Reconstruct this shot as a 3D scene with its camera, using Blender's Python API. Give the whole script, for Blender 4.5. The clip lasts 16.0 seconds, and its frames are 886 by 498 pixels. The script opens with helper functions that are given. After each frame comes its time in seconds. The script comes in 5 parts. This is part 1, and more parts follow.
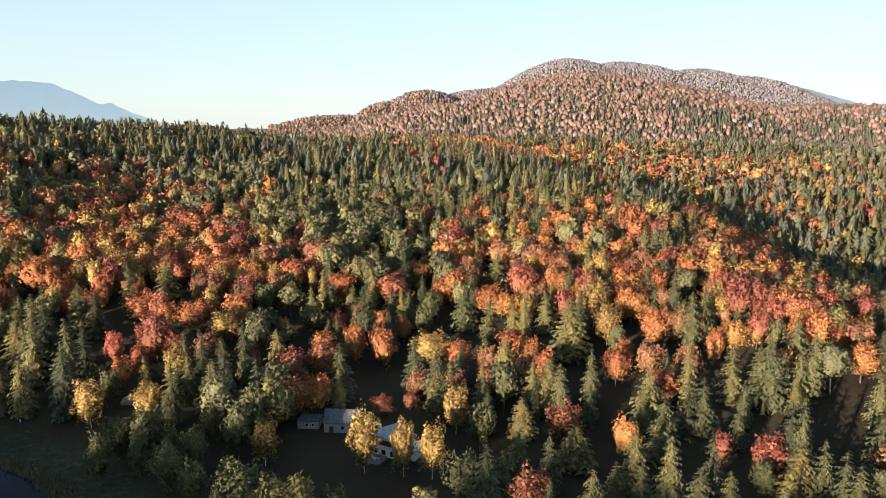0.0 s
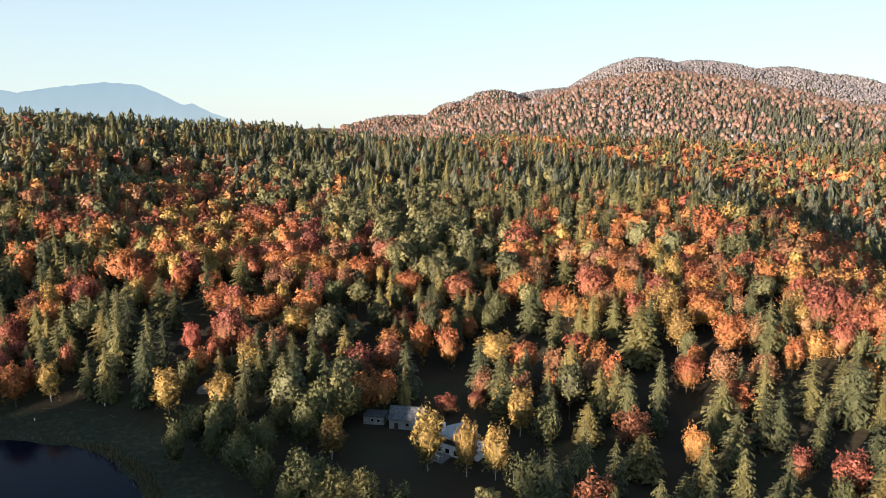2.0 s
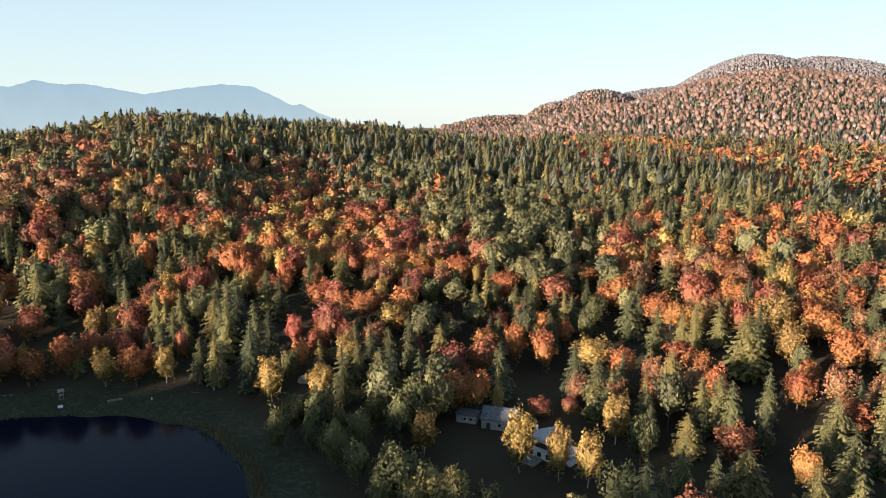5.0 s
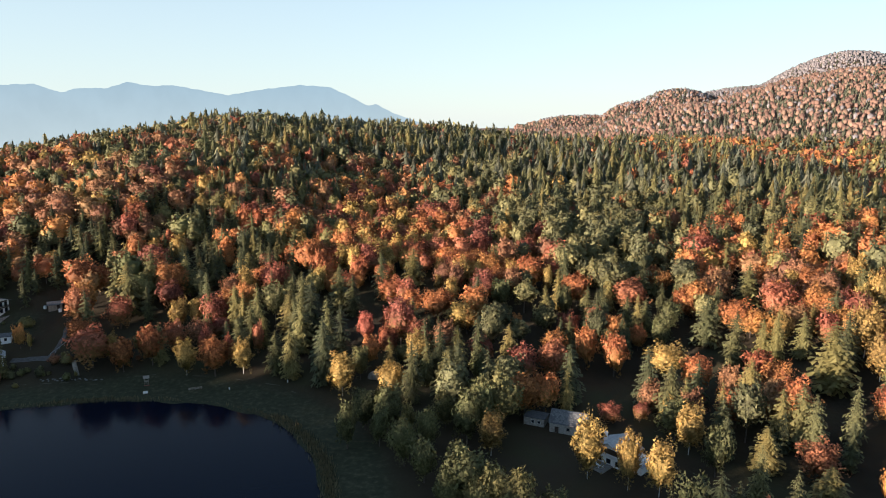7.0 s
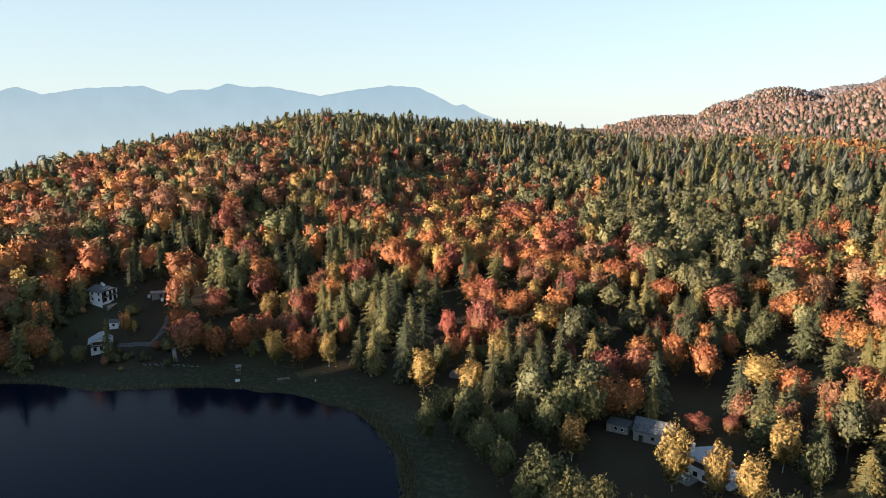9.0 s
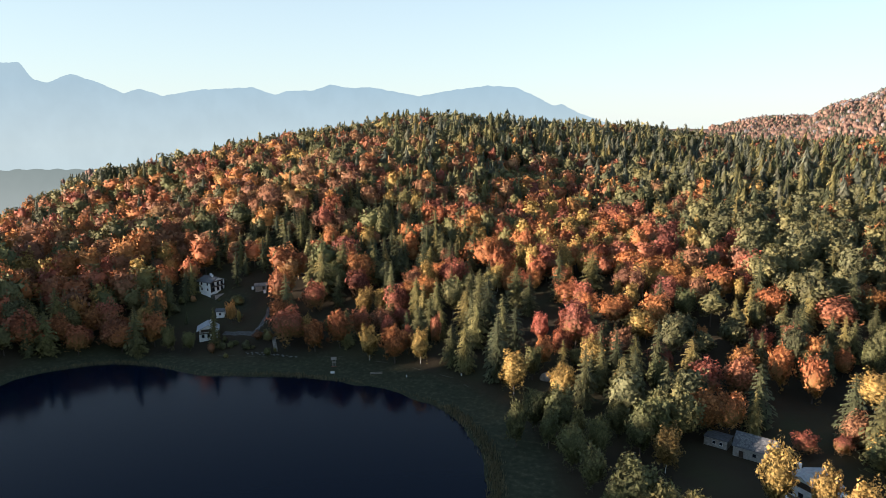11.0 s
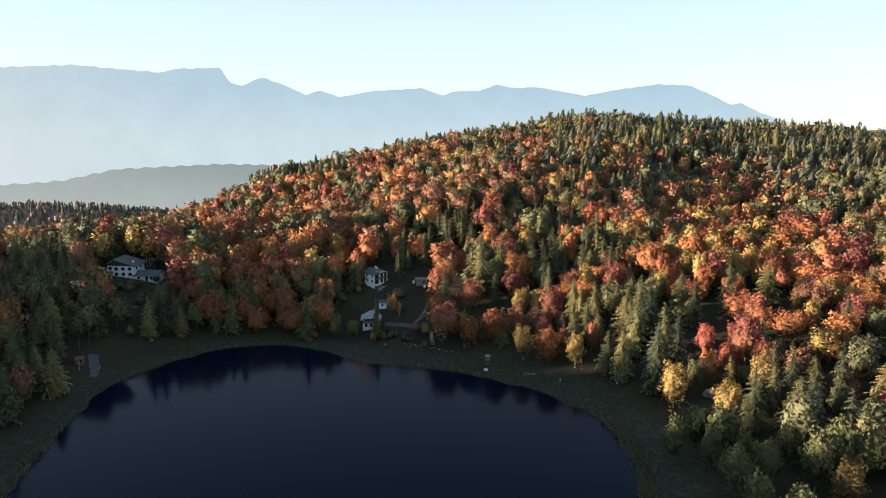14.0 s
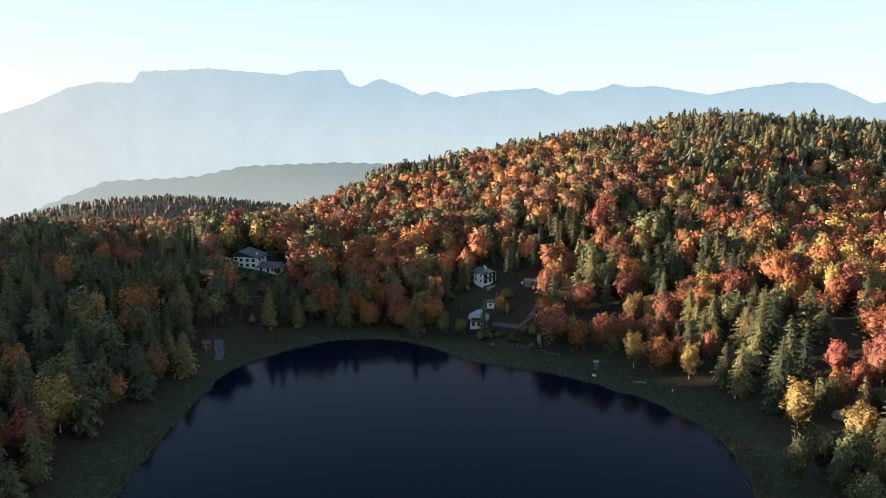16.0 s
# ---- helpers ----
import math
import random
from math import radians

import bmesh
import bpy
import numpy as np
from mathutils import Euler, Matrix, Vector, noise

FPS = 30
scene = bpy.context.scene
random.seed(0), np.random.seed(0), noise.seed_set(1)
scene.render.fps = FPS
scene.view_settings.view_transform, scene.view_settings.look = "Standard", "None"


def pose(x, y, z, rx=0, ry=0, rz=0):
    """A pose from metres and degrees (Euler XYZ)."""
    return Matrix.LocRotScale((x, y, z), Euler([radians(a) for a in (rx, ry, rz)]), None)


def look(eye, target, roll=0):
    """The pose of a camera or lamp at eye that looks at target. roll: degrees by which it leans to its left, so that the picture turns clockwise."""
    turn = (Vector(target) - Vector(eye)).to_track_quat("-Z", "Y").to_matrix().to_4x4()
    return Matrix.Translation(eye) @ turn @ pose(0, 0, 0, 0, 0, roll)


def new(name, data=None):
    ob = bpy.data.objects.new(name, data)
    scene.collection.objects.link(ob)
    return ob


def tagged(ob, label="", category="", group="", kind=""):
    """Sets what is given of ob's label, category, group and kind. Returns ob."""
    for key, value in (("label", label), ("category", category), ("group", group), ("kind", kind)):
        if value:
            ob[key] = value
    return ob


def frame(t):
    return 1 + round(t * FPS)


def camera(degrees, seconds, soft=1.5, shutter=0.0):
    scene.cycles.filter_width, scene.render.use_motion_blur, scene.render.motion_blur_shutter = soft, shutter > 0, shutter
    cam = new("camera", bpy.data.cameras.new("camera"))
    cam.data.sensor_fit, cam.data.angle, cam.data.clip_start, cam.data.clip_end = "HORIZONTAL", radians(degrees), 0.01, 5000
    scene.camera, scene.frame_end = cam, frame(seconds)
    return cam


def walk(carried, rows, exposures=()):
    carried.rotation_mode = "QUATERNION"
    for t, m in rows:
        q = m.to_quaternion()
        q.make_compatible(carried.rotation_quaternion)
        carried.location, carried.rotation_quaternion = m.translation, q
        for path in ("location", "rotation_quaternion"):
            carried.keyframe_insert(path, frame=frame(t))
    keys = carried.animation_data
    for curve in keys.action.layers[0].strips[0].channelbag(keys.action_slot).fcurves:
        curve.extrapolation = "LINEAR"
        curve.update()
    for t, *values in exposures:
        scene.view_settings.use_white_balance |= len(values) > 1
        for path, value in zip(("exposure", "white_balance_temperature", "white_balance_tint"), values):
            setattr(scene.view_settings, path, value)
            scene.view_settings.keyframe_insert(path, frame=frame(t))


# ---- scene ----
cam = camera(65.45, 16.0, soft=0.4)
EYE = 100.0
# The camera hangs still over the lake's east shore and turns to its left: seconds, degrees turned.
TURNS = [
    (0.0, 0.0), (0.5, 1.26), (1.0, 2.75), (1.5, 4.17), (2.0, 5.69), (2.5, 7.12), (3.0, 8.64), (3.5, 10.07), (4.0, 11.62),
    (6.5, 17.86), (7.0, 19.86), (7.5, 21.04), (8.0, 23.02), (8.5, 24.92), (9.0, 26.96), (11.5, 36.92), (12.0, 39.07), (12.5, 41.24),
    (13.0, 43.61), (13.5, 45.84), (14.0, 48.2), (14.5, 50.41), (15.0, 52.85), (15.5, 55.14), (16.0, 57.45)]
walk(cam, [(t, pose(0, 0, EYE, 90 - 10.8, 0, turn)) for t, turn in TURNS], [(0.0, 1.86), (9.0, 1.86), (12.0, 1.95), (16.0, 2.06)])

# ---- sky and sun ----
SUN_LEFT, SUN_UP = 142.0, 7.6
world = bpy.data.worlds.new("evening sky")
scene.world = world
world.use_nodes = True
sky = world.node_tree.nodes.new("ShaderNodeTexSky")
sky.sky_type, sky.sun_disc = "NISHITA", False
sky.sun_elevation, sky.sun_rotation = radians(SUN_UP), radians(-SUN_LEFT)
sky.altitude, sky.air_density, sky.dust_density, sky.ozone_density = 900, 0.95, 0.1, 1.8
veil = world.node_tree.nodes.new("ShaderNodeMix")
veil.data_type = "RGBA"
high = world.node_tree.nodes.new("ShaderNodeSeparateXYZ")
world.node_tree.links.new(world.node_tree.nodes.new("ShaderNodeTexCoord").outputs["Generated"], high.inputs[0])
thin_out = world.node_tree.nodes.new("ShaderNodeMapRange")
thin_out.inputs["From Min"].default_value, thin_out.inputs["From Max"].default_value = 0.0, 0.5
thin_out.inputs["To Min"].default_value, thin_out.inputs["To Max"].default_value = 0.84, 0.15
world.node_tree.links.new(high.outputs["Z"], thin_out.inputs["Value"])
world.node_tree.links.new(thin_out.outputs["Result"], veil.inputs["Factor"])
veil.inputs["B"].default_value = (2.50, 2.92, 3.15, 1)  # thin even haze of the evening air
world.node_tree.links.new(sky.outputs["Color"], veil.inputs["A"])
world.node_tree.links.new(veil.outputs["Result"], world.node_tree.nodes["Background"].inputs["Color"])
world.node_tree.nodes["Background"].inputs["Strength"].default_value = 0.083
sun = new("sun", bpy.data.lights.new("sun", "SUN"))
sun.data.energy, sun.data.angle, sun.data.color = 5.0, radians(0.5), (1.0, 0.83, 0.71)
sun.matrix_world = look((0, 0, 0), (math.sin(radians(SUN_LEFT)) * math.cos(radians(SUN_UP)), -math.cos(radians(SUN_LEFT)) * math.cos(radians(SUN_UP)), -math.sin(radians(SUN_UP))))


# ---- materials ----
def material(name, rough=0.8, metal=0.0, spec=0.3):
    m = bpy.data.materials.new(name)
    m.use_nodes = True
    n = m.node_tree.nodes["Principled BSDF"]
    n.inputs["Roughness"].default_value, n.inputs["Metallic"].default_value = rough, metal
    n.inputs["Specular IOR Level"].default_value = spec
    return m, m.node_tree.nodes, m.node_tree.links, n


def ramp(nodes, stops):
    r = nodes.new("ShaderNodeValToRGB")
    e = r.color_ramp.elements
    while len(e) < len(stops):
        e.new(0.5)
    for el, (p, c) in zip(e, stops):
        el.position, el.color = p, (*c, 1)
    return r


def noise_tex(nodes, links, scale, detail=4.0, vector=None):
    n = nodes.new("ShaderNodeTexNoise")
    n.inputs["Scale"].default_value, n.inputs["Detail"].default_value = scale, detail
    if vector is None:
        vector = nodes.new("ShaderNodeTexCoord").outputs["Object"]
    links.new(vector, n.inputs["Vector"])
    return n


def maths(nodes, links, op, a, b):
    n = nodes.new("ShaderNodeMath")
    n.operation = op
    for s, v in zip(n.inputs, (a, b)):
        if isinstance(v, (int, float)):
            s.default_value = v
        else:
            links.new(v, s)
    return n.outputs[0]


def mix_colour(nodes, links, fac, a, b, blend="MIX"):
    n = nodes.new("ShaderNodeMix")
    n.data_type, n.blend_type = "RGBA", blend
    for s, v in ((n.inputs["Factor"], fac), (n.inputs["A"], a), (n.inputs["B"], b)):
        if isinstance(v, (int, float)):
            s.default_value = v
        elif isinstance(v, tuple):
            s.default_value = (*v, 1)
        else:
            links.new(v, s)
    return n.outputs["Result"]


def plain(name, c1, c2, scale=2.0, rough=0.8, bump=0.2, metal=0.0, spec=0.3):
    """A surface of two mixed colours at two scales with a fine relief."""
    m, nodes, links, n = material(name, rough, metal, spec)
    a, b = noise_tex(nodes, links, scale), noise_tex(nodes, links, scale * 9, 6)
    f = maths(nodes, links, "ADD", maths(nodes, links, "MULTIPLY", a.outputs["Fac"], 0.65), maths(nodes, links, "MULTIPLY", b.outputs["Fac"], 0.35))
    links.new(ramp(nodes, [(0.38, c1), (0.62, c2)]).outputs["Color"], n.inputs["Base Color"])
    r = [x for x in nodes if x.type == "VALTORGB"][0]
    links.new(f, r.inputs["Fac"])
    bp = nodes.new("ShaderNodeBump")
    bp.inputs["Strength"].default_value, bp.inputs["Distance"].default_value = bump, 0.05
    links.new(b.outputs["Fac"], bp.inputs["Height"])
    links.new(bp.outputs["Normal"], n.inputs["Normal"])
    return m


def foliage(name, stops, through_light=0.2, skirt=None, calm=False):
    """Leaves: each tree has its own shade out of stops, each spray of leaves is lighter or darker. skirt: the colour of leaves low on the crown, which turn later."""
    m, nodes, links, n = material(name, 0.75, 0, 0.25)
    geo, info, attr = nodes.new("ShaderNodeNewGeometry"), nodes.new("ShaderNodeObjectInfo"), nodes.new("ShaderNodeAttribute")
    attr.attribute_name = "tree"
    own = maths(nodes, links, "FRACT", maths(nodes, links, "ADD", attr.outputs["Fac"], info.outputs["Random"]), 0.0)
    isl = geo.outputs["Random Per Island"]
    pick = maths(nodes, links, "ADD", maths(nodes, links, "MULTIPLY", own, 0.8), maths(nodes, links, "MULTIPLY", isl, 0.2))
    r = ramp(nodes, stops)
    links.new(pick, r.inputs["Fac"])
    odd = maths(nodes, links, "FRACT", maths(nodes, links, "MULTIPLY", isl, 17.3), 0.0)
    level = maths(nodes, links, "ADD", maths(nodes, links, "MULTIPLY", odd, 0.3 if calm else 0.7), 0.75 if calm else 0.45)
    shade = maths(nodes, links, "FRACT", maths(nodes, links, "MULTIPLY", own, 7.7), 0.0)
    level = maths(nodes, links, "ADD", level, maths(nodes, links, "MULTIPLY", shade, 0.3 if calm else 0.5))
    tint = r.outputs["Color"]
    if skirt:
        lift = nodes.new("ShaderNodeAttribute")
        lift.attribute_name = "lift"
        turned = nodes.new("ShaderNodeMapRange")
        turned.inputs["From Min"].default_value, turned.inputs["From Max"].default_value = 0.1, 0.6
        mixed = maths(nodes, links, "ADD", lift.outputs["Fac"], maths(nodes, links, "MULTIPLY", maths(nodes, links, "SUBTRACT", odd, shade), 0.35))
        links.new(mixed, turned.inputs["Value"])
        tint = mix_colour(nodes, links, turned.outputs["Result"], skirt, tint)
    col = mix_colour(nodes, links, 1.0, tint, level, "MULTIPLY")
    links.new(col, n.inputs["Base Color"])
    tr = nodes.new("ShaderNodeBsdfTranslucent")
    links.new(col, tr.inputs["Color"])
    mx = nodes.new("ShaderNodeMixShader")
    mx.inputs["Fac"].default_value = through_light
    links.new(n.outputs["BSDF"], mx.inputs[1])
    links.new(tr.outputs["BSDF"], mx.inputs[2])
    links.new(mx.outputs["Shader"], nodes["Material Output"].inputs["Surface"])
    return m


LEAVES = {
    "spruce": foliage("spruce needles", [(0.0, (0.042, 0.049, 0.024)), (0.5, (0.083, 0.081, 0.034)), (1.0, (0.138, 0.120, 0.043))], 0.12),
    # spruce greyed for distance: haze is put into the needle colour
    "fir": foliage("haze-tinted grey-green fir needles", [(0.0, (0.072, 0.080, 0.054)), (0.5, (0.098, 0.100, 0.064)), (1.0, (0.130, 0.122, 0.074))], 0.12, calm=True),
    "pine": foliage("pine needles", [(0.0, (0.075, 0.077, 0.038)), (0.5, (0.118, 0.110, 0.048)), (1.0, (0.168, 0.144, 0.056))], 0.12),
    "larch": foliage("turning larch needles", [(0.0, (0.120, 0.112, 0.042)), (0.5, (0.160, 0.135, 0.048)), (1.0, (0.210, 0.150, 0.050))], 0.2),
    "orange": foliage("orange beech leaves", [(0.0, (0.250, 0.073, 0.040)), (0.5, (0.345, 0.128, 0.048)), (1.0, (0.400, 0.205, 0.062))], skirt=(0.300, 0.180, 0.056)),
    "red": foliage("red beech leaves", [(0.0, (0.178, 0.060, 0.042)), (0.5, (0.265, 0.082, 0.050)), (1.0, (0.325, 0.135, 0.062))], skirt=(0.270, 0.165, 0.060)),
    "brown": foliage("brown beech leaves", [(0.0, (0.170, 0.075, 0.046)), (0.5, (0.255, 0.118, 0.060)), (1.0, (0.285, 0.165, 0.072))], skirt=(0.190, 0.125, 0.052)),
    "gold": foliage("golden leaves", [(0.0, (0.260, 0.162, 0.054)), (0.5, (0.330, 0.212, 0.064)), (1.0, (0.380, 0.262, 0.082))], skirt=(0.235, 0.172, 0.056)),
    "olive": foliage("leaves still green", [(0.0, (0.078, 0.086, 0.036)), (0.5, (0.120, 0.116, 0.046)), (1.0, (0.177, 0.144, 0.051))]),
    "crimson": foliage("crimson leaves", [(0.0, (0.220, 0.052, 0.046)), (1.0, (0.290, 0.090, 0.056))], skirt=(0.240, 0.085, 0.052)),
    # two far kinds, paler and more even: distance haze is put into their colour
    "russet": foliage("haze-tinted russet crowns", [(0.0, (0.170, 0.098, 0.074)), (0.5, (0.225, 0.132, 0.095)), (1.0, (0.262, 0.175, 0.118))], calm=True),
    "bare": foliage("haze-tinted grey-brown crowns", [(0.0, (0.165, 0.152, 0.152)), (0.5, (0.205, 0.182, 0.178)), (1.0, (0.240, 0.204, 0.190))], calm=True),
}
CONIFERS = ("spruce", "larch", "fir")
BARK = plain("bark", (0.06, 0.045, 0.035), (0.12, 0.095, 0.075), 1.5)
BIRCH_BARK = plain("birch bark", (0.45, 0.43, 0.40), (0.70, 0.68, 0.64), 1.2)


# ---- lie of the land ----
# Spot heights of the ground round the lake: bearing (degrees left of +y), distance, height. The lake's level is 0.
SPOTS_EAST = [
    (-34, 170, 4), (-32, 300, 16), (-31, 420, -4), (-30, 600, 4), (-30, 1100, 52), (-21, 190, 3), (-20, 300, 19), (-19, 430, 31),
    (-19, 570, 16), (-20, 900, 34), (-10, 260, 8), (-10, 400, 31), (-9, 600, 42), (-10, 950, 48), (-60, 250, 12), (-60, 700, 12)]
SPOTS_MID = [
    (2, 200, 2), (1, 260, 5), (1, 330, 19), (2, 450, 35), (2, 700, 50), (2, 1050, 60), (12, 205, 2), (12, 265, 6),
    (12, 330, 20), (12, 470, 36), (13, 740, 62), (24, 240, 3), (24, 330, 20), (24, 485, 37), (24, 1125, 65), (36, 270, 4)]
SPOTS_WEST = [
    (36, 420, 38), (36, 1085, 74), (46, 300, 8), (46, 465, 52), (46, 1015, 35), (55, 314, 3), (55, 352, 15), (56, 485, 34),
    (57, 865, 26), (64, 330, 4), (65, 380, 14), (66, 760, -23), (73, 380, 21)]
SPOTS_SOUTH = [
    (75, 675, -40), (85, 260, 6), (85, 350, 18), (86, 455, 21), (86, 610, 2), (87, 805, -49), (97, 240, 8), (97, 445, 16),
    (98, 660, -5), (130, 260, 12), (180, 180, 8), (-120, 220, 10), (150, 500, 25), (-150, 600, 20)]
# The crest of the wooded hill.
SPOTS_CREST = [
    (15.0, 940.0, 57.6), (19.0, 905.0, 74.1), (24.0, 860.0, 75.2), (30.0, 830.0, 79.6), (35.0, 805.0, 87.2), (40.0, 775.0, 81.8), (45.0, 745.0, 67.0), (50.0, 710.0, 61.9),
    (55.0, 675.0, 45.8), (60.0, 625.0, 43.8), (65.0, 570.0, 27.9), (69.0, 535.0, 17.2)]
# Hills further off: x, y, height, half-widths along and across, turn of the long axis in degrees.
HILLS = [
    (380, 1860, 196, 420, 520, 10), (900, 1500, 118, 560, 380, -20), (60, 1800, 120, 330, 500, 0), (-60, 2350, 172, 190, 420, 0),
    (505, 2950, 322, 330, 620, 0), (740, 2950, 313, 420, 560, 0), (1000, 2950, 286, 330, 620, 0), (1180, 2900, 246, 300, 620, 0), (200, 2700, 196, 420, 620, 0),
    (-330, 2300, 94, 260, 460, 0), (-190, 2320, 138, 120, 420, 0), (-700, 1900, 20, 500, 500, 0), (-1480, 250, -68, 330, 260, 80)]
# The lake's outline.
LAKE = [
    (-189, 17), (-219, 34), (-246, 52), (-266, 67), (-275, 84), (-280, 101), (-280, 122), (-269, 142), (-251, 152), (-225, 157),
    (-203, 172), (-182, 182), (-154, 188), (-127, 184), (-104, 169), (-90, 152), (-78, 128), (-72, 100), (-74, 66), (-88, 36), (-118, 14), (-155, 6)]


def smooth_loop(points, steps):
    """A closed, rounded line through points."""
    p = np.array(points, float)
    out = []
    for i in range(len(p)):
        a, b, c, d = p[i - 1], p[i], p[(i + 1) % len(p)], p[(i + 2) % len(p)]
        for s in np.arange(steps) / steps:
            out.append(0.5 * (2 * b + (c - a) * s + (2 * a - 5 * b + 4 * c - d) * s * s + (3 * b - a - 3 * c + d) * s ** 3))
    return np.array(out)


SHORE = smooth_loop(LAKE, 6)


def shore_distance(x, y):
    """Metres from the shore line: positive on land, negative in the lake."""
    x, y = np.atleast_1d(x).astype(float), np.atleast_1d(y).astype(float)
    best, inside = np.full(x.shape, 1e9), np.zeros(x.shape, bool)
    for (ax, ay), (bx, by) in zip(SHORE, np.roll(SHORE, -1, axis=0)):
        s = np.clip(((x - ax) * (bx - ax) + (y - ay) * (by - ay)) / ((bx - ax) ** 2 + (by - ay) ** 2), 0, 1)
        best = np.minimum(best, np.hypot(x - ax - s * (bx - ax), y - ay - s * (by - ay)))
        crosses = (ay > y) != (by > y)
        inside ^= crosses & (x < ax + (y - ay) * (bx - ax) / (by - ay if by != ay else 1e-9))
    return np.where(inside, -best, best)


def spread(r2):
    return np.where(r2 > 0, r2 * np.log(np.maximum(r2, 1e-12)), 0.0)


SPOTS = np.array(SPOTS_EAST + SPOTS_MID + SPOTS_WEST + SPOTS_SOUTH + SPOTS_CREST, float)
SPOT_XY = np.c_[-SPOTS[:, 1] * np.sin(np.radians(SPOTS[:, 0])), SPOTS[:, 1] * np.cos(np.radians(SPOTS[:, 0]))] / 500
K = spread(((SPOT_XY[:, None] - SPOT_XY[None]) ** 2).sum(-1)) + 0.002 * np.eye(len(SPOTS))
Q = np.c_[np.ones(len(SPOTS)), SPOT_XY]
WEIGHTS = np.linalg.solve(np.block([[K, Q], [Q.T, np.zeros((3, 3))]]), np.r_[SPOTS[:, 2], 0, 0, 0])
SUN_WAY = np.array((-math.sin(radians(SUN_LEFT)), math.cos(radians(SUN_LEFT))))


def height(x, y):
    """The ground's height at arrays of x and y."""
    x, y = np.atleast_1d(x).astype(float), np.atleast_1d(y).astype(float)
    r = np.hypot(x, y)
    near = WEIGHTS[-3] + WEIGHTS[-2] * x / 500 + WEIGHTS[-1] * y / 500
    for (px, py), w in zip(SPOT_XY, WEIGHTS):
        near = near + w * spread((x / 500 - px) ** 2 + (y / 500 - py) ** 2)
    fade = np.clip((r - 1000) / 450, 0, 1)
    fade = fade * fade * (3 - 2 * fade)
    tilt = np.clip((y * 0.9 + x * 0.5) / 1500, -1, 1)
    base = np.interp(tilt, (-0.5, 0.0, 0.35, 1.0), (-200.0, -190.0, -60.0, 62.0)) - np.where(tilt < 0.15, 600, 110) * np.clip((r - 2100) / 900, 0, 1)
    z = np.clip(near, -60, 112) * (1 - fade) + base * fade
    far = np.full(x.shape, -2000.0)
    for cx, cy, h, sx, sy, turn in HILLS:
        c, s = math.cos(radians(turn)), math.sin(radians(turn))
        u, v = ((x - cx) * c + (y - cy) * s) / sx, (-(x - cx) * s + (y - cy) * c) / sy
        e = np.exp(-0.5 * (u * u + v * v))
        low = 40 if h > 0 else 200
        far = np.maximum(far, np.where(e > 0.02, (h + low) * e - low, -2000.0))
    reach = np.clip((r - 950) / 350, 0, 1)
    z = np.where(reach > 0, np.maximum(z, far * reach + z * (1 - reach)), z)
    # the wooded ridge to the south-west that shades the lake in the evening
    u, w = x * SUN_WAY[0] + y * SUN_WAY[1], -x * SUN_WAY[1] + y * SUN_WAY[0]
    end = np.clip((w + 560) / 90, 0, 1) * np.clip((900 - w) / 300, 0, 1)
    crest = np.interp(w, (-460, -400, -360, -345, -325, -270, -217, -157, -124, -31), (62, 76, 88, 96, 98, 101, 103, 104, 106, 112))
    bulk = np.exp(-0.5 * ((u - 700) / 110) ** 2) * end
    z = np.where(bulk > 0.03, np.maximum(z, -60 + (crest + 60) * bulk), z)
    z = z + 1.6 * np.sin(x / 31 + 1.3 * np.sin(y / 47)) * np.sin(y / 37 + 0.8) * np.clip((r - 200) / 200, 0, 1)
    z = z + 7 * np.sin(x / 143 + 1.9) * np.sin(y / 117 + np.sin(x / 210)) * np.clip((r - 1100) / 500, 0, 1)
    d = shore_distance(x, y)
    bank = np.clip(d / 30, 0, 1)
    bank = bank * bank * (3 - 2 * bank)
    land = 0.25 + 0.03 * np.clip(d, 0, 30) + bank * np.where(d < 60, np.maximum(z - 0.6, 0.2), z)
    return np.where(d < 0, np.maximum(-3.0, 0.12 * d), land)


def ground_material():
    m, nodes, links, n = material("forest floor and meadow", 0.95, 0, 0.15)
    co = nodes.new("ShaderNodeTexCoord").outputs["Object"]
    big, small = noise_tex(nodes, links, 0.03, 5, co), noise_tex(nodes, links, 0.6, 6, co)
    floor = ramp(nodes, [(0.35, (0.028, 0.022, 0.014)), (0.5, (0.042, 0.032, 0.019)), (0.68, (0.042, 0.042, 0.020))])
    links.new(big.outputs["Fac"], floor.inputs["Fac"])
    litter = ramp(nodes, [(0.3, (0.125, 0.085, 0.062)), (0.7, (0.185, 0.130, 0.098))])
    links.new(small.outputs["Fac"], litter.inputs["Fac"])
    under = nodes.new("ShaderNodeAttribute")
    under.attribute_name = "litter"
    grass = ramp(nodes, [(0.3, (0.026, 0.030, 0.017)), (0.55, (0.040, 0.043, 0.024)), (0.75, (0.078, 0.070, 0.042))])
    links.new(small.outputs["Fac"], grass.inputs["Fac"])
    at = nodes.new("ShaderNodeAttribute")
    at.attribute_name = "meadow"
    links.new(mix_colour(nodes, links, at.outputs["Fac"], mix_colour(nodes, links, under.outputs["Fac"], floor.outputs["Color"], litter.outputs["Color"]), grass.outputs["Color"]), n.inputs["Base Color"])
    bp = nodes.new("ShaderNodeBump")
    bp.inputs["Strength"].default_value, bp.inputs["Distance"].default_value = 0.6, 0.3
    links.new(small.outputs["Fac"], bp.inputs["Height"])
    links.new(bp.outputs["Normal"], n.inputs["Normal"])
    return m


